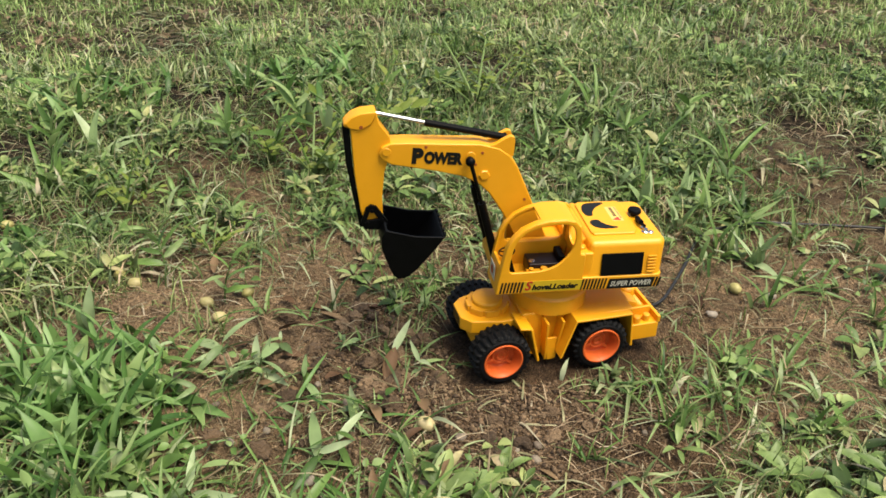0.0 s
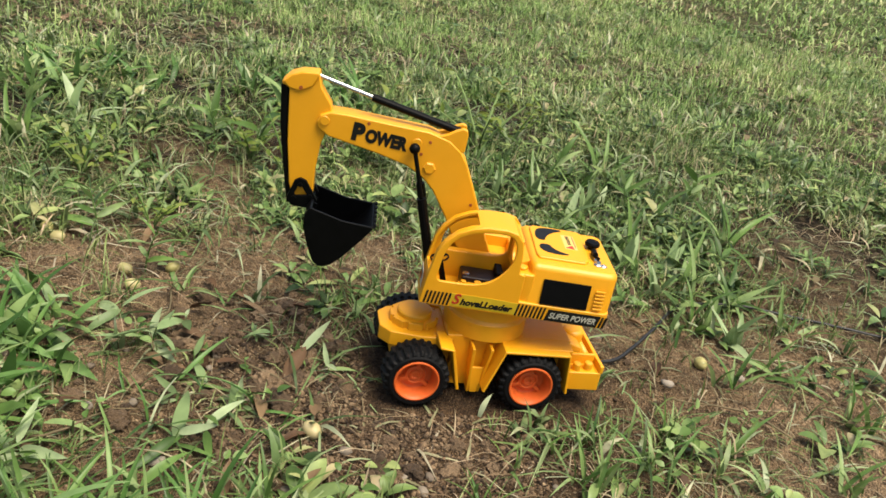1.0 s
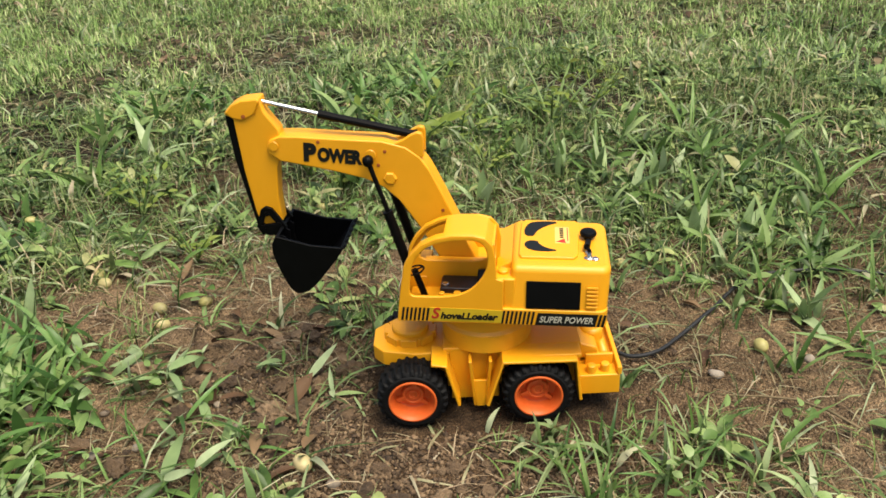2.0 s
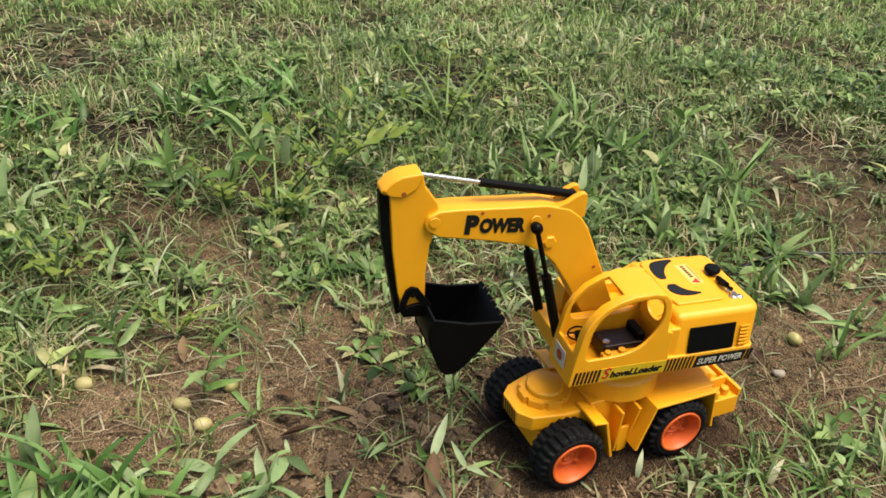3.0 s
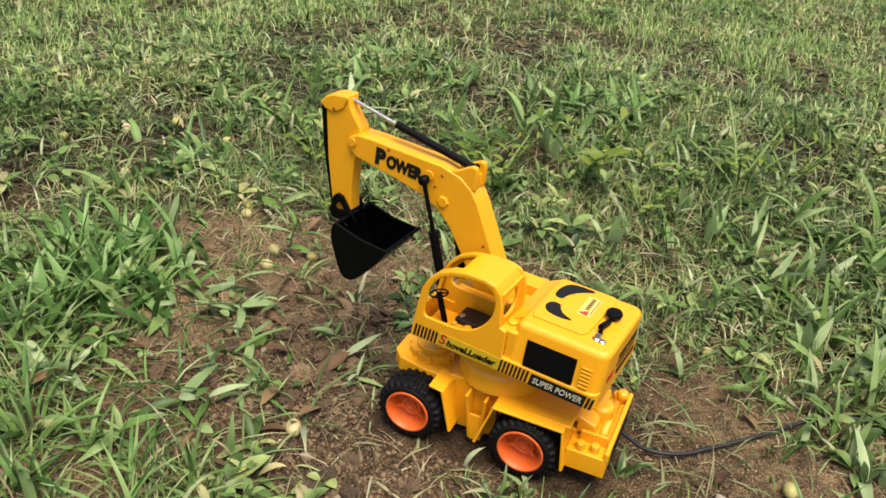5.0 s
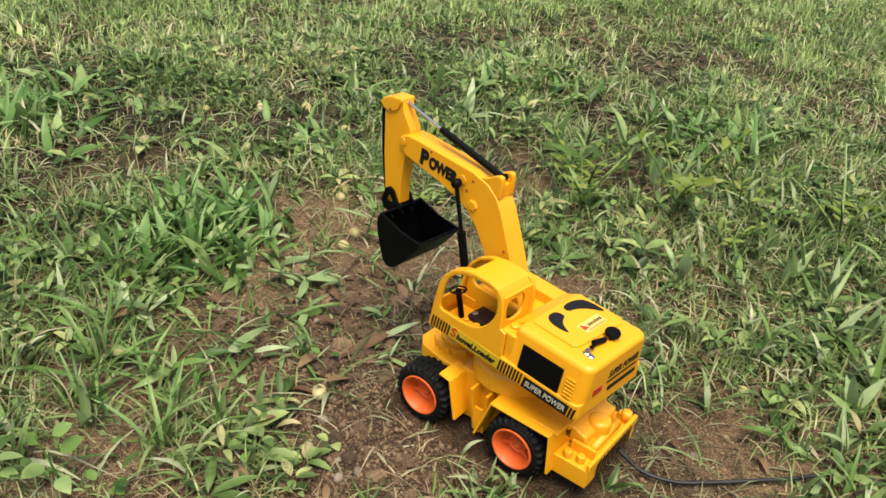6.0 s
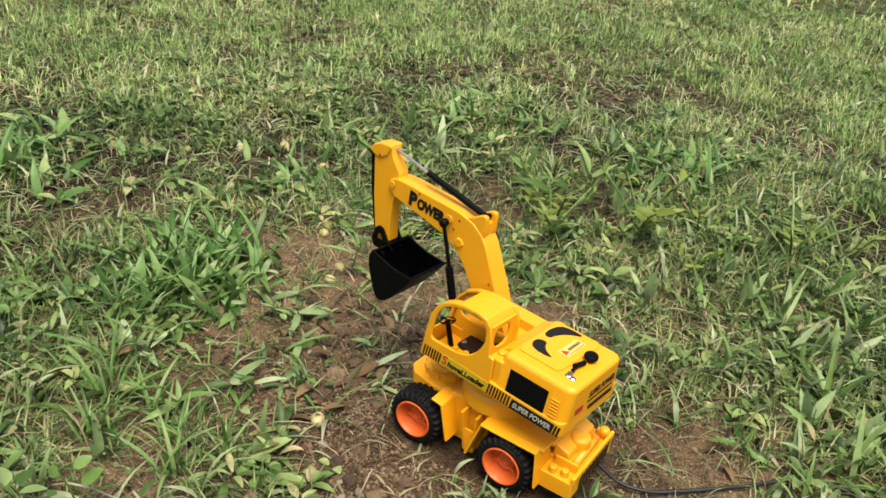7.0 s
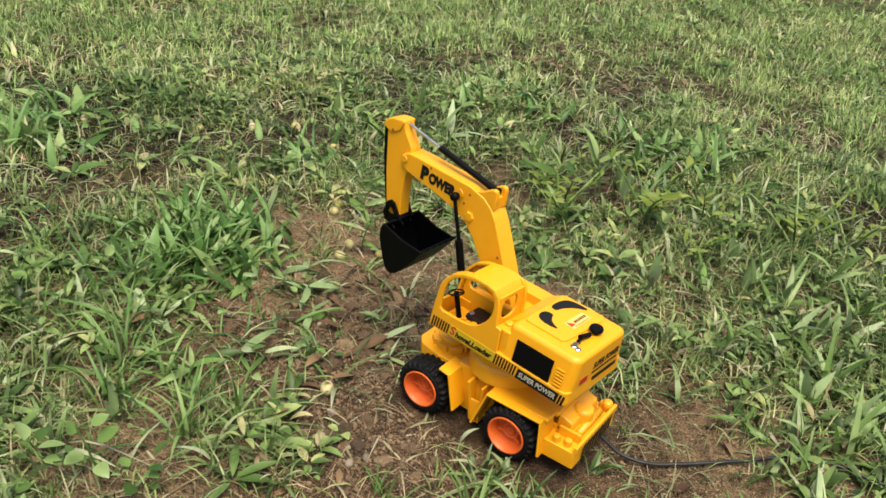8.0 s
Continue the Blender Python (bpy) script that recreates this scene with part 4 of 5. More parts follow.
for y0, y1 in ((0.033, 0.0358), (0.0922, 0.095)):
    part("bucket_side", prism(BUCKET_LINE + [(-0.0915, 0.0555)], y0, y1), BUCKET, bucket, bevel=0.0006)
for k in range(6):
    y = 0.0345 + 0.0106 * k
    part("tooth", prism([(y, 0.0), (y + 0.0085, 0.0), (y + 0.0068, 0.0034), (y + 0.0017, 0.0034)], -0.0012, 0.0012, "x"), BUCKET, bucket, m=Matrix.Translation((-0.0615, 0, 0.0525)) @ Matrix.Rotation(radians(36), 4, "Y"))
for y in (0.0475, 0.0625, 0.0775):
    part("bucket_rib", prism([(-0.1255, 0.06), (-0.1255, 0.032), (-0.1185, 0.0185), (-0.112, 0.0115), (-0.1065, 0.0105), (-0.1135, 0.024), (-0.119, 0.042), (-0.118, 0.056)], y, y + 0.0016), BUCKET, bucket, bevel=0.0003)
for y0, y1 in ((0.056, 0.0592), (0.0776, 0.0808)):
    part("bucket_lug", plate_with_hole([(-0.1475, 0.062), (-0.142, 0.0795), (-0.137, 0.083), (-0.131, 0.081), (-0.1185, 0.0625), (-0.128, 0.053), (-0.143, 0.054)], [(-0.1415, 0.064), (-0.138, 0.0745), (-0.1345, 0.0745), (-0.1285, 0.066)], y0, y1), BUCKET, bucket, bevel=0.0005)
for x, z in ((-0.141, 0.062), (-0.1255, 0.0655), (-0.136, 0.0762)):
    part("pin", tube([(x, 0.0545, z), (x, 0.0822, z)], 0.0022, 10), BLACK, bucket)

# top ram
ram = part("top_ram", tube([(-0.0815, 0.0685, 0.1695), (0.004, 0.0685, 0.1515)], 0.0037, 14), BLACK, toy, "black ram sleeve along the boom", m=TURRET)
part("rod", tube([(-0.134, 0.0685, 0.1812), (-0.08, 0.0685, 0.1692)], 0.0019, 10), CHROME, ram, "bright chrome rod")
part("pin", tube([(0.0045, 0.0585, 0.1515), (0.0045, 0.0785, 0.1515)], 0.003, 12), BLACK, ram)
for y, top in ((0.0475, (-0.0355, 0.1338)), (0.089, (-0.0355, 0.1338))):
    ram = part("lift_ram", tube([(-0.0205, y, 0.0855), (-0.001, y, 0.02)], 0.0045, 12), BLACK, toy, "slanting black ram beside the boom", m=TURRET)
    part("rod", tube([(top[0], y, top[1]), (-0.0195, y, 0.083)], 0.0022, 10), BLACK, ram)
    part("ball", lathe([(0.0005, -0.0045), (0.0042, -0.0035), (0.0052, 0.0), (0.0042, 0.0045), (0.0005, 0.0065)], 16, (top[0], y, top[1])), BLACK, ram, smooth=True)
part("ram_foot", box(-0.004, 0.014, 0.042, 0.095, 0.004, 0.022), YELLOW, body, bevel=0.001)

# The control cable trails off behind over the ground.
CABLE_LINE = [(0.19, 0.08, 0.03), (0.203, 0.083, 0.021), (0.222, 0.087, 0.011), (0.25, 0.1, 0.007), (0.285, 0.132, 0.007), (0.33, 0.178, 0.008), (0.37, 0.222, 0.009), (0.42, 0.252, 0.009), (0.49, 0.256, 0.008), (0.58, 0.225, 0.008), (0.7, 0.18, 0.007), (0.85, 0.16, 0.007), (1.05, 0.19, 0.007), (1.35, 0.22, 0.007)]
fine = []
for i in range(len(CABLE_LINE) - 1):
    p0, p1, p2, p3 = (Vector(CABLE_LINE[max(0, min(len(CABLE_LINE) - 1, i + d))]) for d in (-1, 0, 1, 2))
    for k in range(8):
        s = k / 8
        q = 0.5 * ((2 * p1) + (p2 - p0) * s + (2 * p0 - 5 * p1 + 4 * p2 - p3) * s * s + (3 * p1 - p0 - 3 * p2 + p3) * s**3)
        if i >= 3:  # it lies on the higher crumbs and spans the hollows
            q.z += sum(at_ground(q.x + 0.02 * a, q.y + 0.02 * b) for a in (-1, 0, 1) for b in (-1, 0, 1)) / 9
        fine.append(q)
tagged(part("cable", tube(fine, 0.0022, 8), CABLE, None, smooth=True), "thin black control cable lying on the ground behind the toy", "cable")

# ---- plants that stand out ----
def leaf_mesh(name, length, width, droop, fold, mat, rows=6, tip=0.9, wide=0.38):
    """One leaf along +x: a midrib crease, drooping to the tip."""
    bm = bmesh.new()
    lines = []
    for k in range(rows + 1):
        s = k / rows
        w = 0.5 * width * max(0.0, (math.sin(math.pi * min(1.0, s ** (math.log(0.5) / math.log(wide)))) ** tip)) if 0 < k < rows else 0.0
        w = max(w, 0.06 * width if k == 0 else 0.0)
        x, z = length * (s - 0.12 * droop * s * s), length * (0.18 * s - droop * 0.55 * s * s)
        if k == rows:
            lines.append([bm.verts.new((x, 0, z))])
        else:
            e = z + fold * w
            lines.append([bm.verts.new((x, -w, e)), bm.verts.new((x, 0, z)), bm.verts.new((x, w, e))])
    for a, b in zip(lines, lines[1:]):
        if len(b) == 3:
            bm.faces.new((a[0], a[1], b[1], b[0])), bm.faces.new((a[1], a[2], b[2], b[1]))
        else:
            bm.faces.new((a[0], a[1], b[0])), bm.faces.new((a[1], a[2], b[0]))
    me = bpy.data.meshes.new(name)
    bm.to_mesh(me)
    bm.free()
    me.materials.append(mat)
    me.polygons.foreach_set("use_smooth", [True] * len(me.polygons))
    return me


pick = random.Random(11)
ROUND = [leaf_mesh("leaf", 0.024, 0.0155, d, 0.25, LEAF, 6, 0.8, 0.42) for d in (0.2, 0.5, 0.8)]
LANCE = [leaf_mesh("leaf", 0.075, 0.0135, d, 0.35, LEAF, 7, 0.85, 0.32) for d in (0.15, 0.45, 0.8, 1.2)]
DARK = [leaf_mesh("leaf", 0.07, 0.0125, d, 0.35, TUSSOCK, 7, 0.85, 0.35) for d in (0.3, 0.6, 1.0, 1.4)] + [leaf_mesh("leaf", 0.1, 0.0085, d, 0.4, TUSSOCK, 8, 0.6, 0.3) for d in (0.5, 1.0)] + [leaf_mesh("leaf", 0.062, 0.0165, d, 0.35, LEAF, 7, 0.85, 0.36) for d in (0.4, 0.9)] + [leaf_mesh("leaf", 0.065, 0.017, 0.7, 0.35, TUSSOCK, 7, 0.85, 0.36)]
LIMP = [leaf_mesh("leaf", 0.085, 0.0165, d, 0.3, PALE, 8, 0.8, 0.36) for d in (0.1, 0.45, 0.8)]
NARROW = [leaf_mesh("leaf", 0.09, 0.005, d, 0.4, LEAF, 8, 0.6, 0.3) for d in (0.4, 0.8, 1.3)] + [leaf_mesh("leaf", 0.11, 0.0065, 0.9, 0.4, TUSSOCK, 8, 0.6, 0.3)]
STRAP = [leaf_mesh("leaf", 0.12, 0.0085, d, 0.4, LEAF, 8, 0.6, 0.3) for d in (0.5, 0.9, 1.4, 1.9)]


def stem_mesh(height_, radius, bend):
    bm = bmesh.new()
    add_tube(bm, [(bend * s * s * height_, 0, height_ * s) for s in (0, 0.3, 0.6, 1.0)], [radius, radius * 0.9, radius * 0.75, radius * 0.5], 6)
    me = bpy.data.meshes.new("stem")
    bm.to_mesh(me)
    bm.free()
    me.materials.append(LEAF)
    return me


STEMS = [stem_mesh(0.035, 0.0013, 0.2), stem_mesh(0.055, 0.0014, 0.3), stem_mesh(0.08, 0.0016, 0.25)]


def child(name, me, parent, m):
    ob = new(name, me)
    ob.parent, ob.matrix_basis = parent, m
    return ob


def herb(x, y, size, stem, leaves, kinds, label, group, spread=(10, 55), petiole=0.0):
    """A weed: stems with leaves in pairs up them."""
    plant = tagged(new("weed_plant"), label, "weed", group)
    plant.matrix_basis = Matrix.Translation((x, y, at_ground(x, y) - 0.002)) @ Matrix.Rotation(pick.uniform(0, 6.28), 4, "Z") @ Matrix.Scale(0.82 * size, 4)
    tall = (0.035, 0.055, 0.08)[stem]
    bend = (0.2, 0.3, 0.25)[stem]
    child("stem", STEMS[stem], plant, Matrix.Identity(4))
    for k in range(leaves):
        s = 0.25 + 0.75 * k / max(1, leaves - 1)
        a = k * 2.4 + pick.uniform(-0.8, 0.8)
        up = radians(pick.uniform(*spread)) * (0.5 + 0.7 * s)
        stalk = pick.uniform(0.3, 1.0) * petiole
        m = Matrix.Translation((bend * s * s * tall, 0, tall * s)) @ Matrix.Rotation(a, 4, "Z") @ Matrix.Translation((stalk, 0, 0.3 * stalk)) @ Matrix.Rotation(-up, 4, "Y") @ Matrix.Rotation(pick.uniform(-0.9, 0.9), 4, "X") @ Matrix.Scale(pick.uniform(0.45, 1.15), 4)
        child("leaf", pick.choice(kinds), plant, m)
    return plant


def tuft(x, y, size, n, kinds, label, group, upright=(15, 80), root=0.012):
    """A tussock: strap leaves fanning out from one root."""
    plant = tagged(new("grass_clump"), label, "grass clump", group)
    plant.matrix_basis = Matrix.Translation((x, y, at_ground(x, y) - 0.003)) @ Matrix.Scale(size, 4)
    for k in range(n):
        m = Matrix.Translation((pick.gauss(0, root), pick.gauss(0, root), 0)) @ Matrix.Rotation(k * 2.4 + pick.uniform(-0.5, 0.5), 4, "Z") @ Matrix.Rotation(-radians(pick.uniform(*upright)), 4, "Y") @ Matrix.Rotation(pick.uniform(-0.6, 0.6), 4, "X") @ Matrix.Scale(pick.uniform(0.6, 1.2), 4)
        child("blade", pick.choice(kinds), plant, m)
    return plant


# the big tussock ahead of the bucket, and smaller ones round about
tuft(-0.455, 0.07, 0.9, 380, DARK, "large dense tussock of broad green blades", "grass clumps", (8, 82), 0.06)
tuft(-1.0, 0.12, 1.1, 150, DARK, "dense tussock of broad green blades", "grass clumps", (5, 65), 0.07)
tuft(-0.57, 0.42, 0.75, 130, DARK, "dense tussock of broad green blades", "grass clumps", (5, 65), 0.055)
tuft(-0.07, 1.0, 1.1, 150, DARK, "dense tussock of broad green blades", "grass clumps", (5, 65), 0.062)
tuft(-0.5, 1.0, 1.0, 110, DARK, "dense tussock of broad green blades", "grass clumps", (5, 65), 0.06)
for x, y, size, n in ((-0.6, 0.27, 0.8, 16), (0.38, 0.4, 0.85, 14), (0.33, 0.46, 0.75, 12), (0.27, 0.55, 0.8, 12), (0.21, 0.62, 0.7, 10), (0.43, 0.3, 0.75, 12), (0.4, 0.2, 0.65, 11), (0.46, 0.1, 0.7, 11), (0.37, 0.06, 0.6, 9), (0.5, 0.0, 0.7, 11), (0.45, 0.52, 0.75, 12), (0.36, 0.63, 0.7, 10), (0.53, 0.2, 0.65, 10), (0.32, -0.06, 0.6, 9), (-0.53, 0.62, 1.0, 20), (-0.4, -0.03, 0.6, 7),
                      (-0.37, -0.22, 0.75, 12), (-0.24, -0.21, 0.6, 9), (0.3, -0.16, 0.7, 12), (0.42, -0.12, 0.7, 10), (0.47, 0.27, 0.8, 11), (-0.07, 0.76, 0.8, 9), (-0.22, 0.98, 0.8, 12), (-0.97, 0.1, 0.9, 18), (-0.7, 0.66, 0.8, 12), (0.45, 0.74, 0.9, 14), (0.55, 0.45, 0.9, 12), (-0.16, -0.2, 0.55, 8), (0.08, -0.22, 0.5, 7)):
    tuft(x, y, size, n, STRAP[:3] + LANCE[:3], "loose tuft of long green grass blades", "grass clumps")
for x, y, size, n in ((0.13, -0.06, 0.5, 12), (0.17, -0.05, 0.55, 14), (0.205, -0.03, 0.5, 12), (0.22, -0.085, 0.65, 14), (0.09, -0.085, 0.45, 9), (0.15, -0.11, 0.7, 16), (0.05, -0.13, 0.55, 10), (0.26, -0.04, 0.6, 12),
                      (-0.13, -0.15, 0.75, 14), (-0.19, -0.17, 0.85, 18), (-0.25, -0.15, 0.8, 16), (-0.31, -0.17, 0.9, 18), (-0.16, -0.21, 0.8, 16), (-0.37, -0.12, 0.8, 15), (-0.44, -0.06, 0.9, 18), (-0.28, -0.22, 0.9, 18), (-0.21, -0.12, 0.5, 9)):
    tuft(x, y, size, n, NARROW, "loose tuft of narrow green grass", "grass clumps", (30, 85), 0.01)
# lone upright shoots with a few broad blades
SHOOT = [leaf_mesh("leaf", 0.07, 0.014, d, 0.5, PALE, 8, 0.8, 0.4) for d in (0.05, 0.3)]
for x, y, size in ((0.21, 0.58, 1.0), (0.26, 0.57, 1.0), (-0.1, 0.78, 1.0), (-0.08, 0.74, 0.9), (0.08, 0.49, 0.9), (0.33, 0.5, 0.9), (0.36, 0.36, 0.9), (-0.24, -0.24, 0.8), (-0.45, 0.2, 0.9), (0.16, 0.66, 0.8)):
    tuft(x, y, size, 4, SHOOT, "upright shoot with broad pale green blades", "grass shoots", (45, 88), 0.004)
LONG = [leaf_mesh("leaf", 0.095, 0.0165, d, 0.35, PALE, 8, 0.8, 0.34) for d in (0.3, 0.7, 1.1)]
for x, y, size in ((0.35, 0.42, 0.9), (0.41, 0.35, 0.8), (0.29, 0.48, 0.75), (0.43, 0.16, 0.75), (0.37, 0.28, 0.6), (0.36, 0.55, 0.7), (-0.48, 0.72, 0.9)):
    tuft(x, y, size, 8, LONG, "plant with broad pale green lance-shaped leaves", "lance-leaved plants", (20, 80), 0.01)
herb(-0.26, 0.09, 0.9, 0, 8, LIMP, "pale green uprooted weed with long limp leaves", "pale weeds", (-15, 22))
herb(-0.3, 0.13, 0.75, 0, 6, LIMP, "pale green uprooted weed with long limp leaves", "pale weeds", (-15, 22))
for x, y in ((0.36, 0.33), (-0.42, 0.42), (-0.33, -0.06), (-0.24, -0.13), (-0.38, -0.16), (0.31, 0.24), (-0.3, 0.42)):
    herb(x, y, 0.75, 0, 8, LANCE, "small green weed with long limp leaves", "pale weeds", (-10, 30))
for x, y, size in ((-0.086, -0.159, 0.95), (-0.18, -0.3, 1.3), (-0.22, -0.34, 1.2), (-0.14, -0.28, 1.1), (-0.31, -0.1, 0.8), (-0.5, -0.16, 1.1), (-0.47, -0.09, 1.1), (-0.44, -0.19, 0.9), (0.11, 0.7, 0.85), (0.07, 0.66, 0.85), (0.14, 0.76, 0.8), (0.067, 0.53, 0.9),
                   (-0.26, 0.26, 0.9), (0.27, -0.07, 1.0), (0.23, -0.11, 0.8), (-0.43, 0.55, 1.0), (-0.69, 0.25, 1.0), (-0.75, 0.32, 1.0), (0.45, 0.44, 0.9), (-0.33, 0.5, 0.8), (0.2, 0.4, 0.7), (-0.05, 0.36, 0.7), (0.35, -0.02, 0.7), (-0.62, -0.05, 1.0), (-0.15, 0.42, 0.7), (0.52, 0.05, 0.8), (-0.57, 0.4, 0.9)):
    herb(x, y, size, pick.choice((0, 1)), pick.choice((7, 8, 9)), ROUND, "small weed with rounded bright green leaves", "round-leaved weeds", (-15, 30), 0.02)
for x, y, size in ((-0.185, 0.644, 1.2), (-0.12, 0.72, 1.1), (-0.25, 0.7, 1.0), (0.16, 0.5, 0.9), (0.3, 0.62, 1.0), (-0.29, 0.24, 0.95), (-0.36, 0.33, 0.9), (-0.54, 0.7, 1.2), (0.24, 0.36, 0.8), (0.55, 0.6, 1.0), (-0.1, 0.55, 0.9), (0.42, 0.55, 0.9)):
    herb(x, y, size, 2, 9, LANCE[:3], "upright weed with long pointed leaves", "tall weeds", (15, 60))


SLIM = [leaf_mesh("leaf", 0.021, 0.0075, d, 0.3, FRESH, 5, 0.85, 0.4) for d in (0.2, 0.6)]


def sprig(x, y, size, stems, label):
    """A wispy weed: several thin stems leaning apart, each with small leaflets."""
    plant = tagged(new("weed_plant"), label, "weed", "wispy weeds")
    plant.matrix_basis = Matrix.Translation((x, y, at_ground(x, y) - 0.002)) @ Matrix.Scale(size, 4)
    for k in range(stems):
        a, tip = k * 2.4 + pick.uniform(-0.5, 0.5), radians(pick.uniform(8, 42))
        m = Matrix.Rotation(a, 4, "Z") @ Matrix.Rotation(tip, 4, "Y") @ Matrix.Scale(pick.uniform(0.8, 1.3), 4)
        child("stem", STEMS[2], plant, m)
        for j in range(7):
            s = 0.3 + 0.7 * j / 6
            side = Matrix.Rotation(1.5 + 3.14 * (j % 2) + pick.uniform(-0.5, 0.5), 4, "Z") @ Matrix.Rotation(-radians(pick.uniform(-5, 35)), 4, "Y") @ Matrix.Scale(pick.uniform(0.5, 0.95), 4)
            child("leaf", pick.choice(SLIM), plant, m @ Matrix.Translation((0.02 * s * s, 0, 0.08 * s)) @ side)
    return plant


for x, y, size in ((-0.13, 0.58, 1.3), (-0.02, 0.7, 1.5), (0.06, 0.78, 1.2), (-0.19, 0.65, 1.0), (0.22, 0.8, 1.5), (0.1, 0.62, 0.9), (0.3, 0.86, 1.2), (-0.3, 0.36, 0.7), (-0.42, 0.52, 1.0)):
    sprig(x, y, size, 6, "wispy yellow-green weed with thin branching stems")


# ---- low leaves, straw and crumbs between the grass ----
def flakes(name, x, y, length, width, up, azimuth, lift, mat, label, category, fine=False):
    """Many small pointed leaves in one mesh, creased along the midrib; fine: a rounded, drooping outline."""
    n = len(x)
    z = height(x, y) + lift
    dx, dy = np.cos(azimuth), np.sin(azimuth)
    if fine:
        s = np.array([0.0] + [v for v in (0.14, 0.36, 0.62, 0.85) for _ in range(3)] + [1.0])
        side = np.array([0.0] + [k * v for v in (0.62, 1.0, 0.86, 0.45) for k in (-1, 0, 1)] + [0.0])
        faces = [(0, 2, 1), (0, 3, 2)] + [(a + k, a + k + 1, a + k + 4, a + k + 3) for a in (1, 4, 7) for k in (0, 1)] + [(10, 11, 13), (11, 12, 13)]
    else:
        s = np.array([0.0, 0.3, 0.3, 0.7, 0.7, 1.0])
        side = np.array([0.0, -1.0, 1.0, -0.8, 0.8, 0.0])
        faces = [(0, 2, 1), (1, 2, 4, 3), (3, 4, 5)]
    m = len(s)
    along = length[:, None] * s * np.cos(up)[:, None]
    across = 0.5 * width[:, None] * side
    droop = rng.uniform(0.2, 0.95, n)[:, None] if fine else 0.45
    rise = length[:, None] * (s - droop * s * s) * np.sin(np.abs(up) + 0.12)[:, None] + 0.25 * width[:, None] * np.abs(side)
    co = np.stack([x[:, None] + dx[:, None] * along - dy[:, None] * across, y[:, None] + dy[:, None] * along + dx[:, None] * across, z[:, None] + rise], -1)
    b = (np.arange(n) * m)[:, None]
    loops = np.concatenate([b + np.array(f) for f in faces], 1).ravel().astype(np.int32)
    sizes = np.tile([len(f) for f in faces], n)
    me = bpy.data.meshes.new(name)
    me.vertices.add(n * m)
    me.vertices.foreach_set("co", co.ravel())
    me.loops.add(len(loops))
    me.loops.foreach_set("vertex_index", loops)
    me.polygons.add(len(sizes))
    me.polygons.foreach_set("loop_start", np.concatenate([[0], np.cumsum(sizes)[:-1]]).astype(np.int32))
    me.update(calc_edges=True)
    if fine:
        me.polygons.foreach_set("use_smooth", np.ones(len(sizes), dtype=bool))
    me.materials.append(mat)
    return tagged(new(name, me), label, category, kind="stuff")


def cover(nodes, leaves, r0, r1, size, tall, label, spread=(-180, 180), slim=(0.26, 0.48)):
    """Low weeds: leaves round a node, one node above another."""
    x, y = scatter(nodes, r0, r1, near_grass, spread, 3, 0.02)
    n = len(x)
    lift = rng.uniform(*tall, n) * (0.35 + 0.65 * grassy(x, y))
    first, big = rng.uniform(0, 6.28, n), rng.uniform(*size, n)
    x, y, lift, big = (np.repeat(v, leaves) for v in (x, y, lift, big))
    k = len(x)
    turn = np.repeat(first, leaves) + np.tile(np.arange(leaves), n) * 2.4 + rng.uniform(-0.4, 0.4, k)
    length = big * rng.uniform(0.6, 1.2, k)
    flakes("ground_cover", x + 0.003 * np.cos(turn), y + 0.003 * np.sin(turn), length, length * rng.uniform(*slim, k), np.radians(rng.uniform(-5, 50, k)), turn, lift, HERB, label, "ground cover", r0 < 1)


cover(1200, 5, 0.0, 1.25, (0.013, 0.04), (0.002, 0.026), "low weeds with small pointed green leaves")
cover(800, 4, 0.0, 1.25, (0.008, 0.018), (0.002, 0.016), "clover-like weeds with small rounded leaves", (-180, 180), (0.6, 0.85))
cover(550, 5, 0.0, 1.3, (0.02, 0.045), (0.004, 0.03), "low weeds with long lance-shaped leaves", (-180, 180), (0.18, 0.3))
cover(1100, 6, 1.15, 3.4, (0.014, 0.034), (0.005, 0.03), "low green weeds among the lawn", (-85, 85))
cover(1000, 6, 3.2, 7.5, (0.025, 0.06), (0.01, 0.05), "low green weeds in the distant lawn", (-80, 80))


x, y = scatter(15000, 0.0, 1.3, everywhere, (-180, 180), 3, 0.03)
k = len(x)
blades("straw", x, y, rng.uniform(0.01, 0.07, k), rng.uniform(0.0005, 0.0015, k), rng.uniform(0.8, 1.5, k), rng.uniform(0, 6.28, k), STRAW, "bits of dry straw scattered on the ground", "straw", 3)
x, y = scatter(9000, 1.2, 3.5, everywhere, (-85, 85), 3, 0.05)
k = len(x)
blades("straw", x, y, rng.uniform(0.03, 0.1, k), rng.uniform(0.002, 0.004, k), rng.uniform(0.8, 1.4, k), rng.uniform(0, 6.28, k), STRAW, "dry straw among the distant grass", "straw", 3)
x, y = scatter(14000, 0.0, 1.4, everywhere, (-180, 180))
k = len(x)
length = rng.uniform(0.002, 0.008, k)
flakes("leaf_litter", x, y, length, length * rng.uniform(0.25, 0.6, k), np.radians(rng.uniform(-5, 25, k)), rng.uniform(0, 6.28, k), rng.uniform(0.0005, 0.003, k), LITTER, "brown flakes of dead leaf on the earth", "leaf litter")


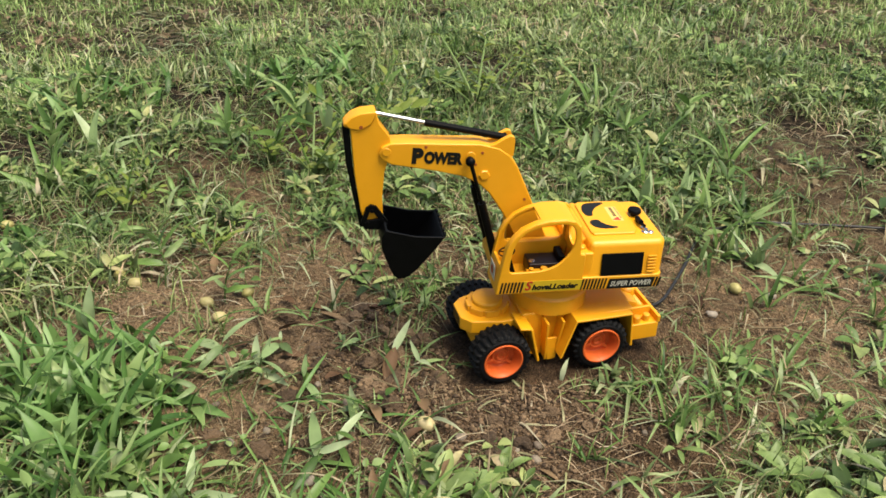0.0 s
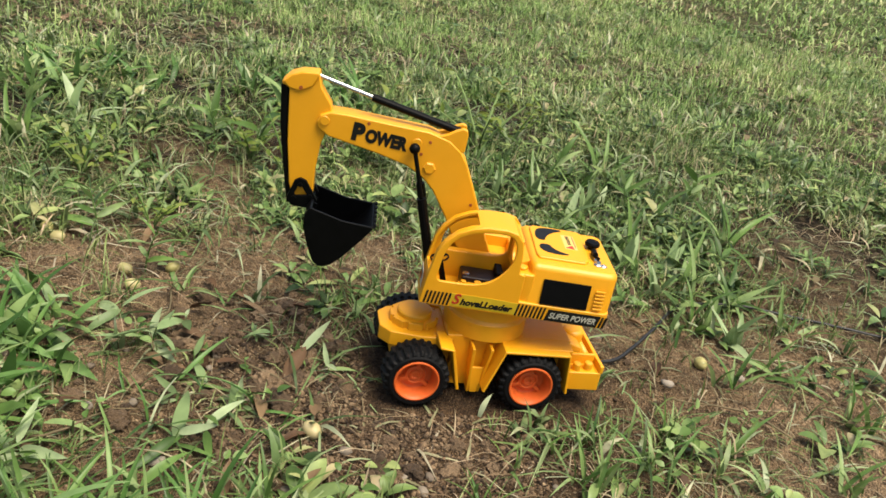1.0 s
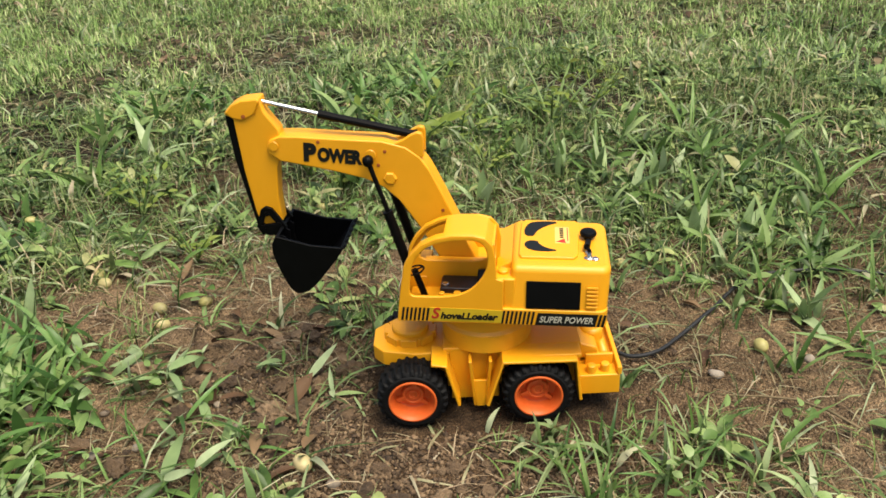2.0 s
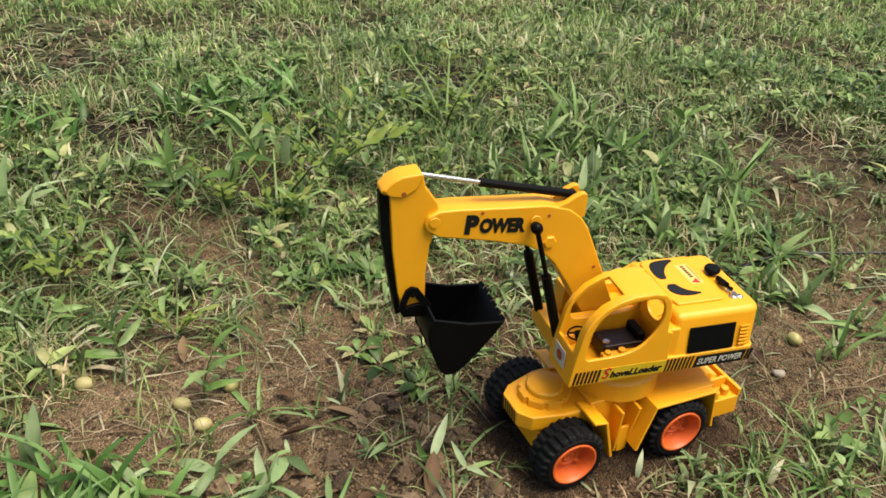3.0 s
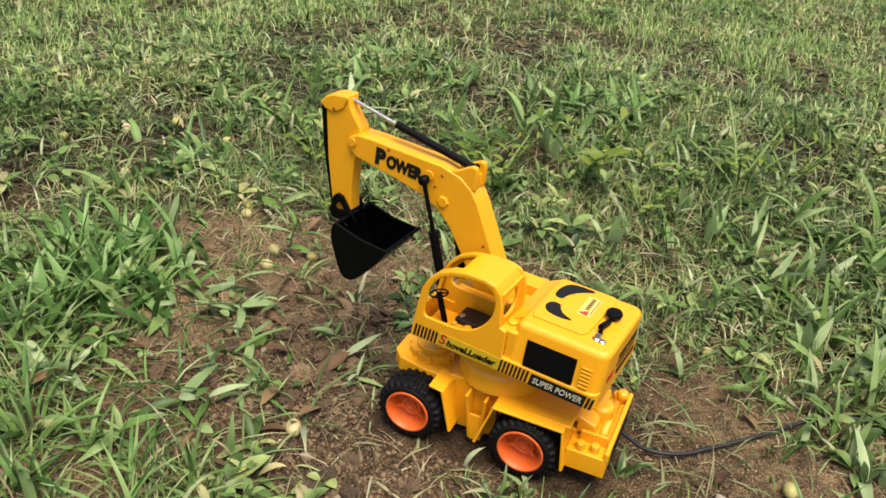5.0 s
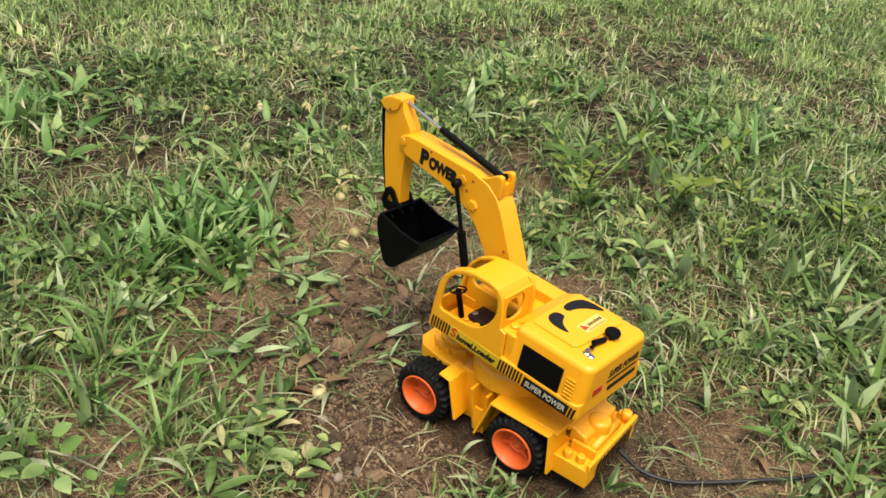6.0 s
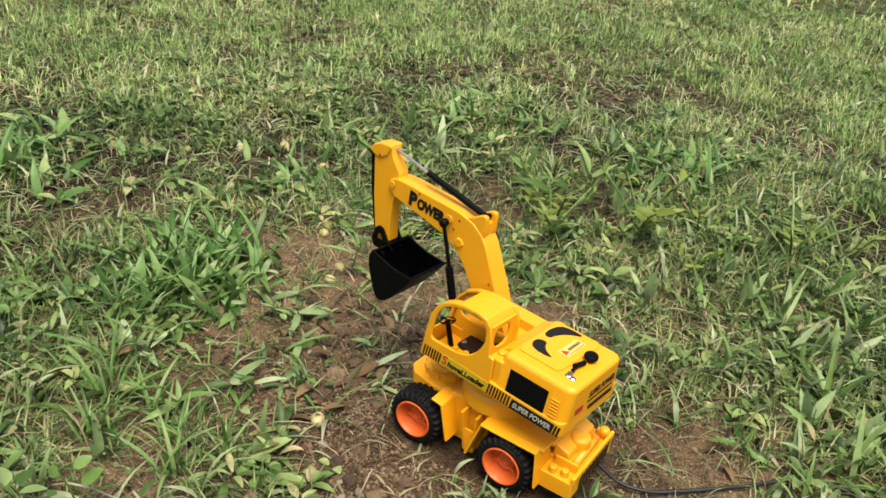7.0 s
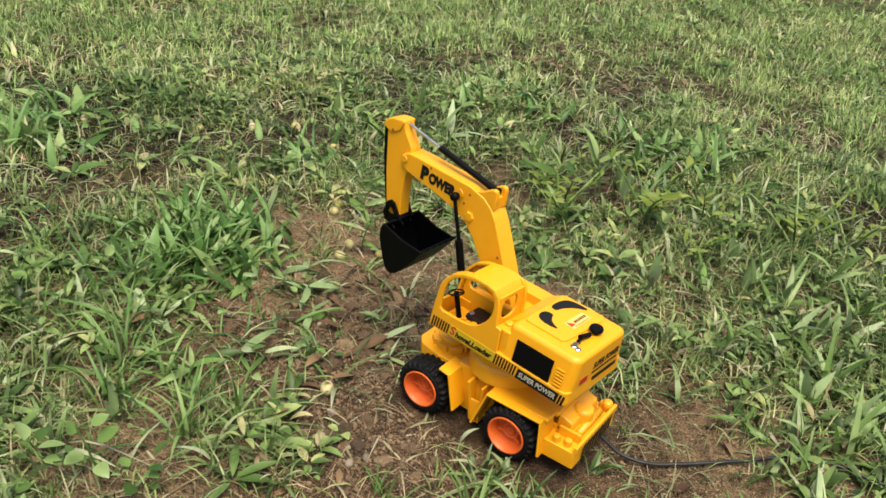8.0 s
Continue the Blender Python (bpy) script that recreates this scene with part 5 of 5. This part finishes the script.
x, y = scatter(4200, 0.0, 1.5, grassy, (-180, 180))
k = len(x)
length = rng.uniform(0.006, 0.024, k)
flakes("leaf_litter", x, y, length, length * rng.uniform(0.25, 0.45, k), np.radians(rng.uniform(-5, 35, k)), rng.uniform(0, 6.28, k), rng.uniform(0.002, 0.012, k), LITTER, "dry fallen leaflets caught in the grass", "leaf litter")
x, y = scatter(9000, 1.3, 3.6, everywhere, (-85, 85))
k = len(x)
length = rng.uniform(0.01, 0.035, k)
flakes("leaf_litter", x, y, length, length * rng.uniform(0.25, 0.6, k), np.radians(rng.uniform(-5, 25, k)), rng.uniform(0, 6.28, k), rng.uniform(0.002, 0.01, k), LITTER, "brown dead leaves among the distant grass", "leaf litter")


def crumbs(name, n, r1, size, keep, label, mat=CLOD):
    """Many small angular lumps of earth in one mesh."""
    x, y = scatter(n, 0.0, r1, keep, (-180, 180), 4, 0.02)
    n = len(x)
    ico = np.array([(1, 0, 0), (-1, 0, 0), (0, 1, 0), (0, -1, 0), (0, 0, 1), (0, 0, -1)], float)
    tri = np.array([(0, 2, 4), (2, 1, 4), (1, 3, 4), (3, 0, 4), (2, 0, 5), (1, 2, 5), (3, 1, 5), (0, 3, 5)])
    r = size[0] + (size[1] - size[0]) * rng.uniform(0, 1, n) ** 2.2
    co = ico[None] * (r[:, None, None] * rng.uniform(0.5, 1.35, (n, 6, 1))) * rng.uniform([0.7, 0.7, 0.55], [1.3, 1.3, 1.0], (n, 1, 3))
    turn = rng.uniform(0, 6.28, n)[:, None]
    co = np.stack([co[..., 0] * np.cos(turn) - co[..., 1] * np.sin(turn), co[..., 0] * np.sin(turn) + co[..., 1] * np.cos(turn), co[..., 2] + 0.35 * co[..., 0]], -1)
    co += np.stack([x, y, height(x, y) + r * 0.25], -1)[:, None]
    f = (np.arange(n) * 6)[:, None, None] + tri
    me = bpy.data.meshes.new(name)
    me.vertices.add(n * 6)
    me.vertices.foreach_set("co", co.ravel())
    me.loops.add(n * 24)
    me.loops.foreach_set("vertex_index", f.ravel().astype(np.int32))
    me.polygons.add(n * 8)
    me.polygons.foreach_set("loop_start", np.arange(0, n * 24, 3, dtype=np.int32))
    me.update(calc_edges=True)
    me.materials.append(mat)
    return tagged(new(name, me), label, "soil", kind="stuff")


def earth(x, y):
    return np.clip(bareness(x, y) * 1.2, 0.05, 1)


def dug_over(x, y):
    """Where the wheels have churned the earth."""
    return np.clip(1.3 - ((x + 0.03) / 0.2) ** 2 - ((y - 0.0) / 0.18) ** 2, 0.01, 1)


crumbs("soil_crumbs", 52000, 0.62, (0.0004, 0.0019), earth, "fine brown crumbs and grit on the bare earth")
crumbs("soil_crumbs", 17000, 0.62, (0.0008, 0.0028), earth, "small crumbs of earth lying loose on the ground")
crumbs("soil_crumbs", 11000, 0.36, (0.0008, 0.0044), dug_over, "loose crumbs of dug brown earth before the wheels", DUG_CRUMB)


# ---- fruit, stones, clods, dead leaves ----
def lump_mesh(name, rx, ry, rz, rough, mat, seed, detail=3, fine=0.0, faceted=False):
    bm = bmesh.new()
    bmesh.ops.create_icosphere(bm, subdivisions=detail, radius=1.0)
    for v in bm.verts:
        d = 1 + rough * (noise.noise(v.co * 1.3 + Vector((seed * 7.1, 0, 0))) + 0.5 * noise.noise(v.co * 3.1 + Vector((0, seed * 3.7, 0))))
        d += fine * noise.noise(v.co * 6.5 + Vector((seed * 1.9, 2.0, 0)))
        v.co = Vector((v.co.x * rx, v.co.y * ry, v.co.z * rz)) * d
    me = bpy.data.meshes.new(name)
    bm.to_mesh(me)
    bm.free()
    me.materials.append(mat)
    me.polygons.foreach_set("use_smooth", [not faceted] * len(me.polygons))
    return me


def lay(name, me, x, y, z, label, category, group, turn=None, size=1.0):
    ob = tagged(new(name, me), label, category, group)
    ob.matrix_basis = Matrix.Translation((x, y, at_ground(x, y) + z)) @ Euler((pick.uniform(-0.4, 0.4), pick.uniform(-0.3, 0.3), pick.uniform(0, 6.28) if turn is None else turn)).to_matrix().to_4x4() @ Matrix.Scale(size, 4)
    return ob


FRUITS = [lump_mesh("neem_fruit", 0.0098, 0.0075, 0.0074, 0.05, FRUIT, s) for s in (1, 2, 3)]
for x, y in ((-0.38, -0.06), (-0.312, 0.238), (-0.298, 0.2), (-0.26, 0.25), (-1.108, 0.427), (-0.631, 0.315), (0.357, 0.1), (-0.032, 0.573), (-0.1, -0.045), (-0.46, -0.03),
             (-0.75, 0.45), (-0.82, 0.38), (-0.7, 0.52), (-0.9, 0.5), (0.25, 0.3), (-0.58, 0.5), (-0.15, 0.5), (0.43, 0.38), (0.3, 0.75), (-0.42, 0.33), (-0.4, 0.3), (-1.0, 0.25), (-0.95, 0.33)):
    lay("neem_fruit", pick.choice(FRUITS), x, y, 0.0058, "fallen yellow-green neem fruit lying on the ground", "fruit", "fallen fruit", size=pick.uniform(0.8, 1.15))
STONES = [lump_mesh("stone", 0.007, 0.0055, 0.0045, 0.25, STONE, s, 2) for s in (4, 5, 6, 7)]
for x, y in [(0.005, -0.098), (-0.003, -0.115), (-0.02, -0.1), (-0.173, 0.015), (-0.2, 0.05), (-0.3, -0.02), (-0.26, 0.09), (0.12, -0.11), (0.22, -0.06), (0.3, 0.06), (-0.12, -0.12), (-0.35, 0.1), (0.25, 0.16), (-0.23, -0.09), (0.06, -0.17), (-0.07, -0.07), (0.4, 0.08), (-0.39, 0.05)]:
    lay("stone", pick.choice(STONES), x, y, 0.002, "small pale stone on bare earth", "stone", "small stones", size=pick.uniform(0.5, 1.1))
CLODS = [lump_mesh("soil_clod", 0.0125, 0.0105, 0.0085, 0.42, DUG, s, 3, 0.3, True) for s in (8, 9, 10, 12, 13)]
for k in range(170):
    a = pick.uniform(0, 6.28)
    cx, cy, r = pick.choice(((-0.09, 0.05, 0.09), (-0.08, 0.16, 0.09), (-0.03, -0.11, 0.06), (-0.2, 0.1, 0.12), (-0.15, -0.02, 0.1), (-0.13, 0.1, 0.09), (0.25, 0.1, 0.06), (-0.28, -0.06, 0.1), (0.07, -0.07, 0.06)))
    x, y = cx + r * pick.uniform(0.2, 1) * math.cos(a), cy + r * pick.uniform(0.2, 1) * math.sin(a)
    if clear_of_toy(np.array([x]), np.array([y]), 0.012)[0]:
        lay("soil_clod", pick.choice(CLODS), x, y, 0.002, "rough brown clod of loose earth", "clod", "soil clods", size=0.22 + 0.72 * pick.random() ** 2.2)
DEAD = [leaf_mesh("dead_leaf", 0.05, 0.018, d, f, DEAD_LEAF, 6, 0.8, 0.45) for d, f in ((0.1, 0.5), (-0.25, 0.7), (0.3, 0.9))]
for x, y in ((-0.027, -0.184), (-0.05, -0.15), (-0.005, -0.13), (-0.09, -0.1), (-0.12, -0.13), (-0.15, 0.0), (-0.17, 0.06), (-0.1, 0.17), (-0.22, 0.22), (-0.28, -0.02), (-0.36, 0.02), (-0.2, -0.16), (0.24, 0.15), (0.3, 0.1), (-0.55, 0.3), (-0.7, 0.2), (-0.62, 0.0), (-0.33, 0.48), (0.12, 0.56), (-0.283, 0.14), (-0.172, -0.135), (-0.21, 0.1), (-0.13, 0.1), (-0.24, 0.05), (0.26, -0.03), (-0.35, -0.12), (-0.3, 0.3), (-0.4, 0.2), (0.3, 0.2), (-0.5, 0.05), (-0.19, 0.2), (0.15, 0.42), (-0.6, 0.15), (0.5, 0.18), (-0.33, -0.28), (-0.1, 0.3), (0.1, 0.6), (-0.45, 0.8), (0.0, 0.9), (0.38, 0.9), (-0.8, 0.8)):
    lay("dead_leaf", pick.choice(DEAD), x, y, 0.004, "curled brown dead leaf on the ground", "dead leaf", "dead leaves", size=pick.uniform(0.35, 0.75))
for x, y, a, ln in ((-0.3, -0.05, 0.3, 0.1), (-0.16, 0.06, 2.2, 0.12), (0.2, -0.13, 0.7, 0.16), (-0.25, 0.17, 1.2, 0.1), (0.34, 0.0, 2.6, 0.14), (-0.5, 0.33, 0.4, 0.2), (0.1, 0.5, 0.2, 0.2), (-0.08, -0.22, 1.0, 0.12), (0.45, 0.3, 1.9, 0.16)):
    pts = [(ln * (s - 0.5), 0.012 * math.sin(5 * s + x * 9), 0.003 + 0.004 * math.sin(3 * s)) for s in (0, 0.2, 0.4, 0.6, 0.8, 1.0)]
    tw = part("twig", tube(pts, [0.0012, 0.0013, 0.0012, 0.001, 0.0008, 0.0005], 6), STRAW, None, smooth=True, m=Matrix.Translation((x, y, at_ground(x, y) + 0.002)) @ Matrix.Rotation(a, 4, "Z"))
    tagged(tw, "thin dry brown twig lying on the ground", "twig", "twigs")

# ---- seedlings and coarse lumps strewn over the bare earth ahead of the toy ----
strewn = random.Random(77)
ROOM = [(-0.36, 0.02, 0.2, 0.16), (-0.22, 0.1, 0.1, 0.1), (-0.3, -0.12, 0.2, 0.09), (-0.15, 0.0, 0.08, 0.08), (-0.55, -0.12, 0.14, 0.12)]


def strewn_place(grow=1.0):
    """A random spot in one of the weedy stretches, clear of the toy."""
    while True:
        cx, cy, rx, ry = strewn.choice(ROOM)
        x, y = cx + strewn.gauss(0, 0.55) * rx * grow, cy + strewn.gauss(0, 0.55) * ry * grow
        if clear_of_toy(np.array([x]), np.array([y]), 0.03)[0]:
            return x, y


for k in range(26):
    x, y = strewn_place()
    herb(x, y, strewn.uniform(0.45, 0.85), 0, strewn.choice((4, 5, 6)), LIMP + LANCE[:2], "trampled green weed with limp pointed leaves", "trampled weeds", (-20, 22))
for k in range(26):
    x, y = strewn_place()
    herb(x, y, strewn.uniform(0.4, 0.8), 0, strewn.choice((3, 4, 5)), ROUND, "seedling with a few rounded green leaves", "seedlings", (-10, 30), 0.012)
for k in range(22):
    x, y = strewn_place()
    tuft(x, y, strewn.uniform(0.45, 0.8), strewn.choice((5, 6, 8)), NARROW, "sparse tuft of narrow grass on bare earth", "grass clumps", (5, 70), 0.006)
LUMPS = [lump_mesh("soil_clod", 0.0165, 0.0135, 0.0105, 0.45, DUG, q, 4, 0.5) for q in (21, 22, 23, 24)]
for k in range(46):
    x, y = strewn_place(0.8)
    lay("soil_clod", strewn.choice(LUMPS), x, y, 0.001, "coarse broken clod of brown earth", "clod", "soil clods", size=0.25 + 0.7 * strewn.random() ** 2)
for k in range(24):
    x, y = strewn_place()
    lay("stone", strewn.choice(STONES), x, y, 0.002, "small pale stone on bare earth", "stone", "small stones", size=strewn.uniform(0.35, 0.8))
for k in range(20):
    x, y = strewn_place()
    lay("dead_leaf", strewn.choice(DEAD), x, y, 0.004, "curled brown dead leaf on the ground", "dead leaf", "dead leaves", size=strewn.uniform(0.4, 0.9))
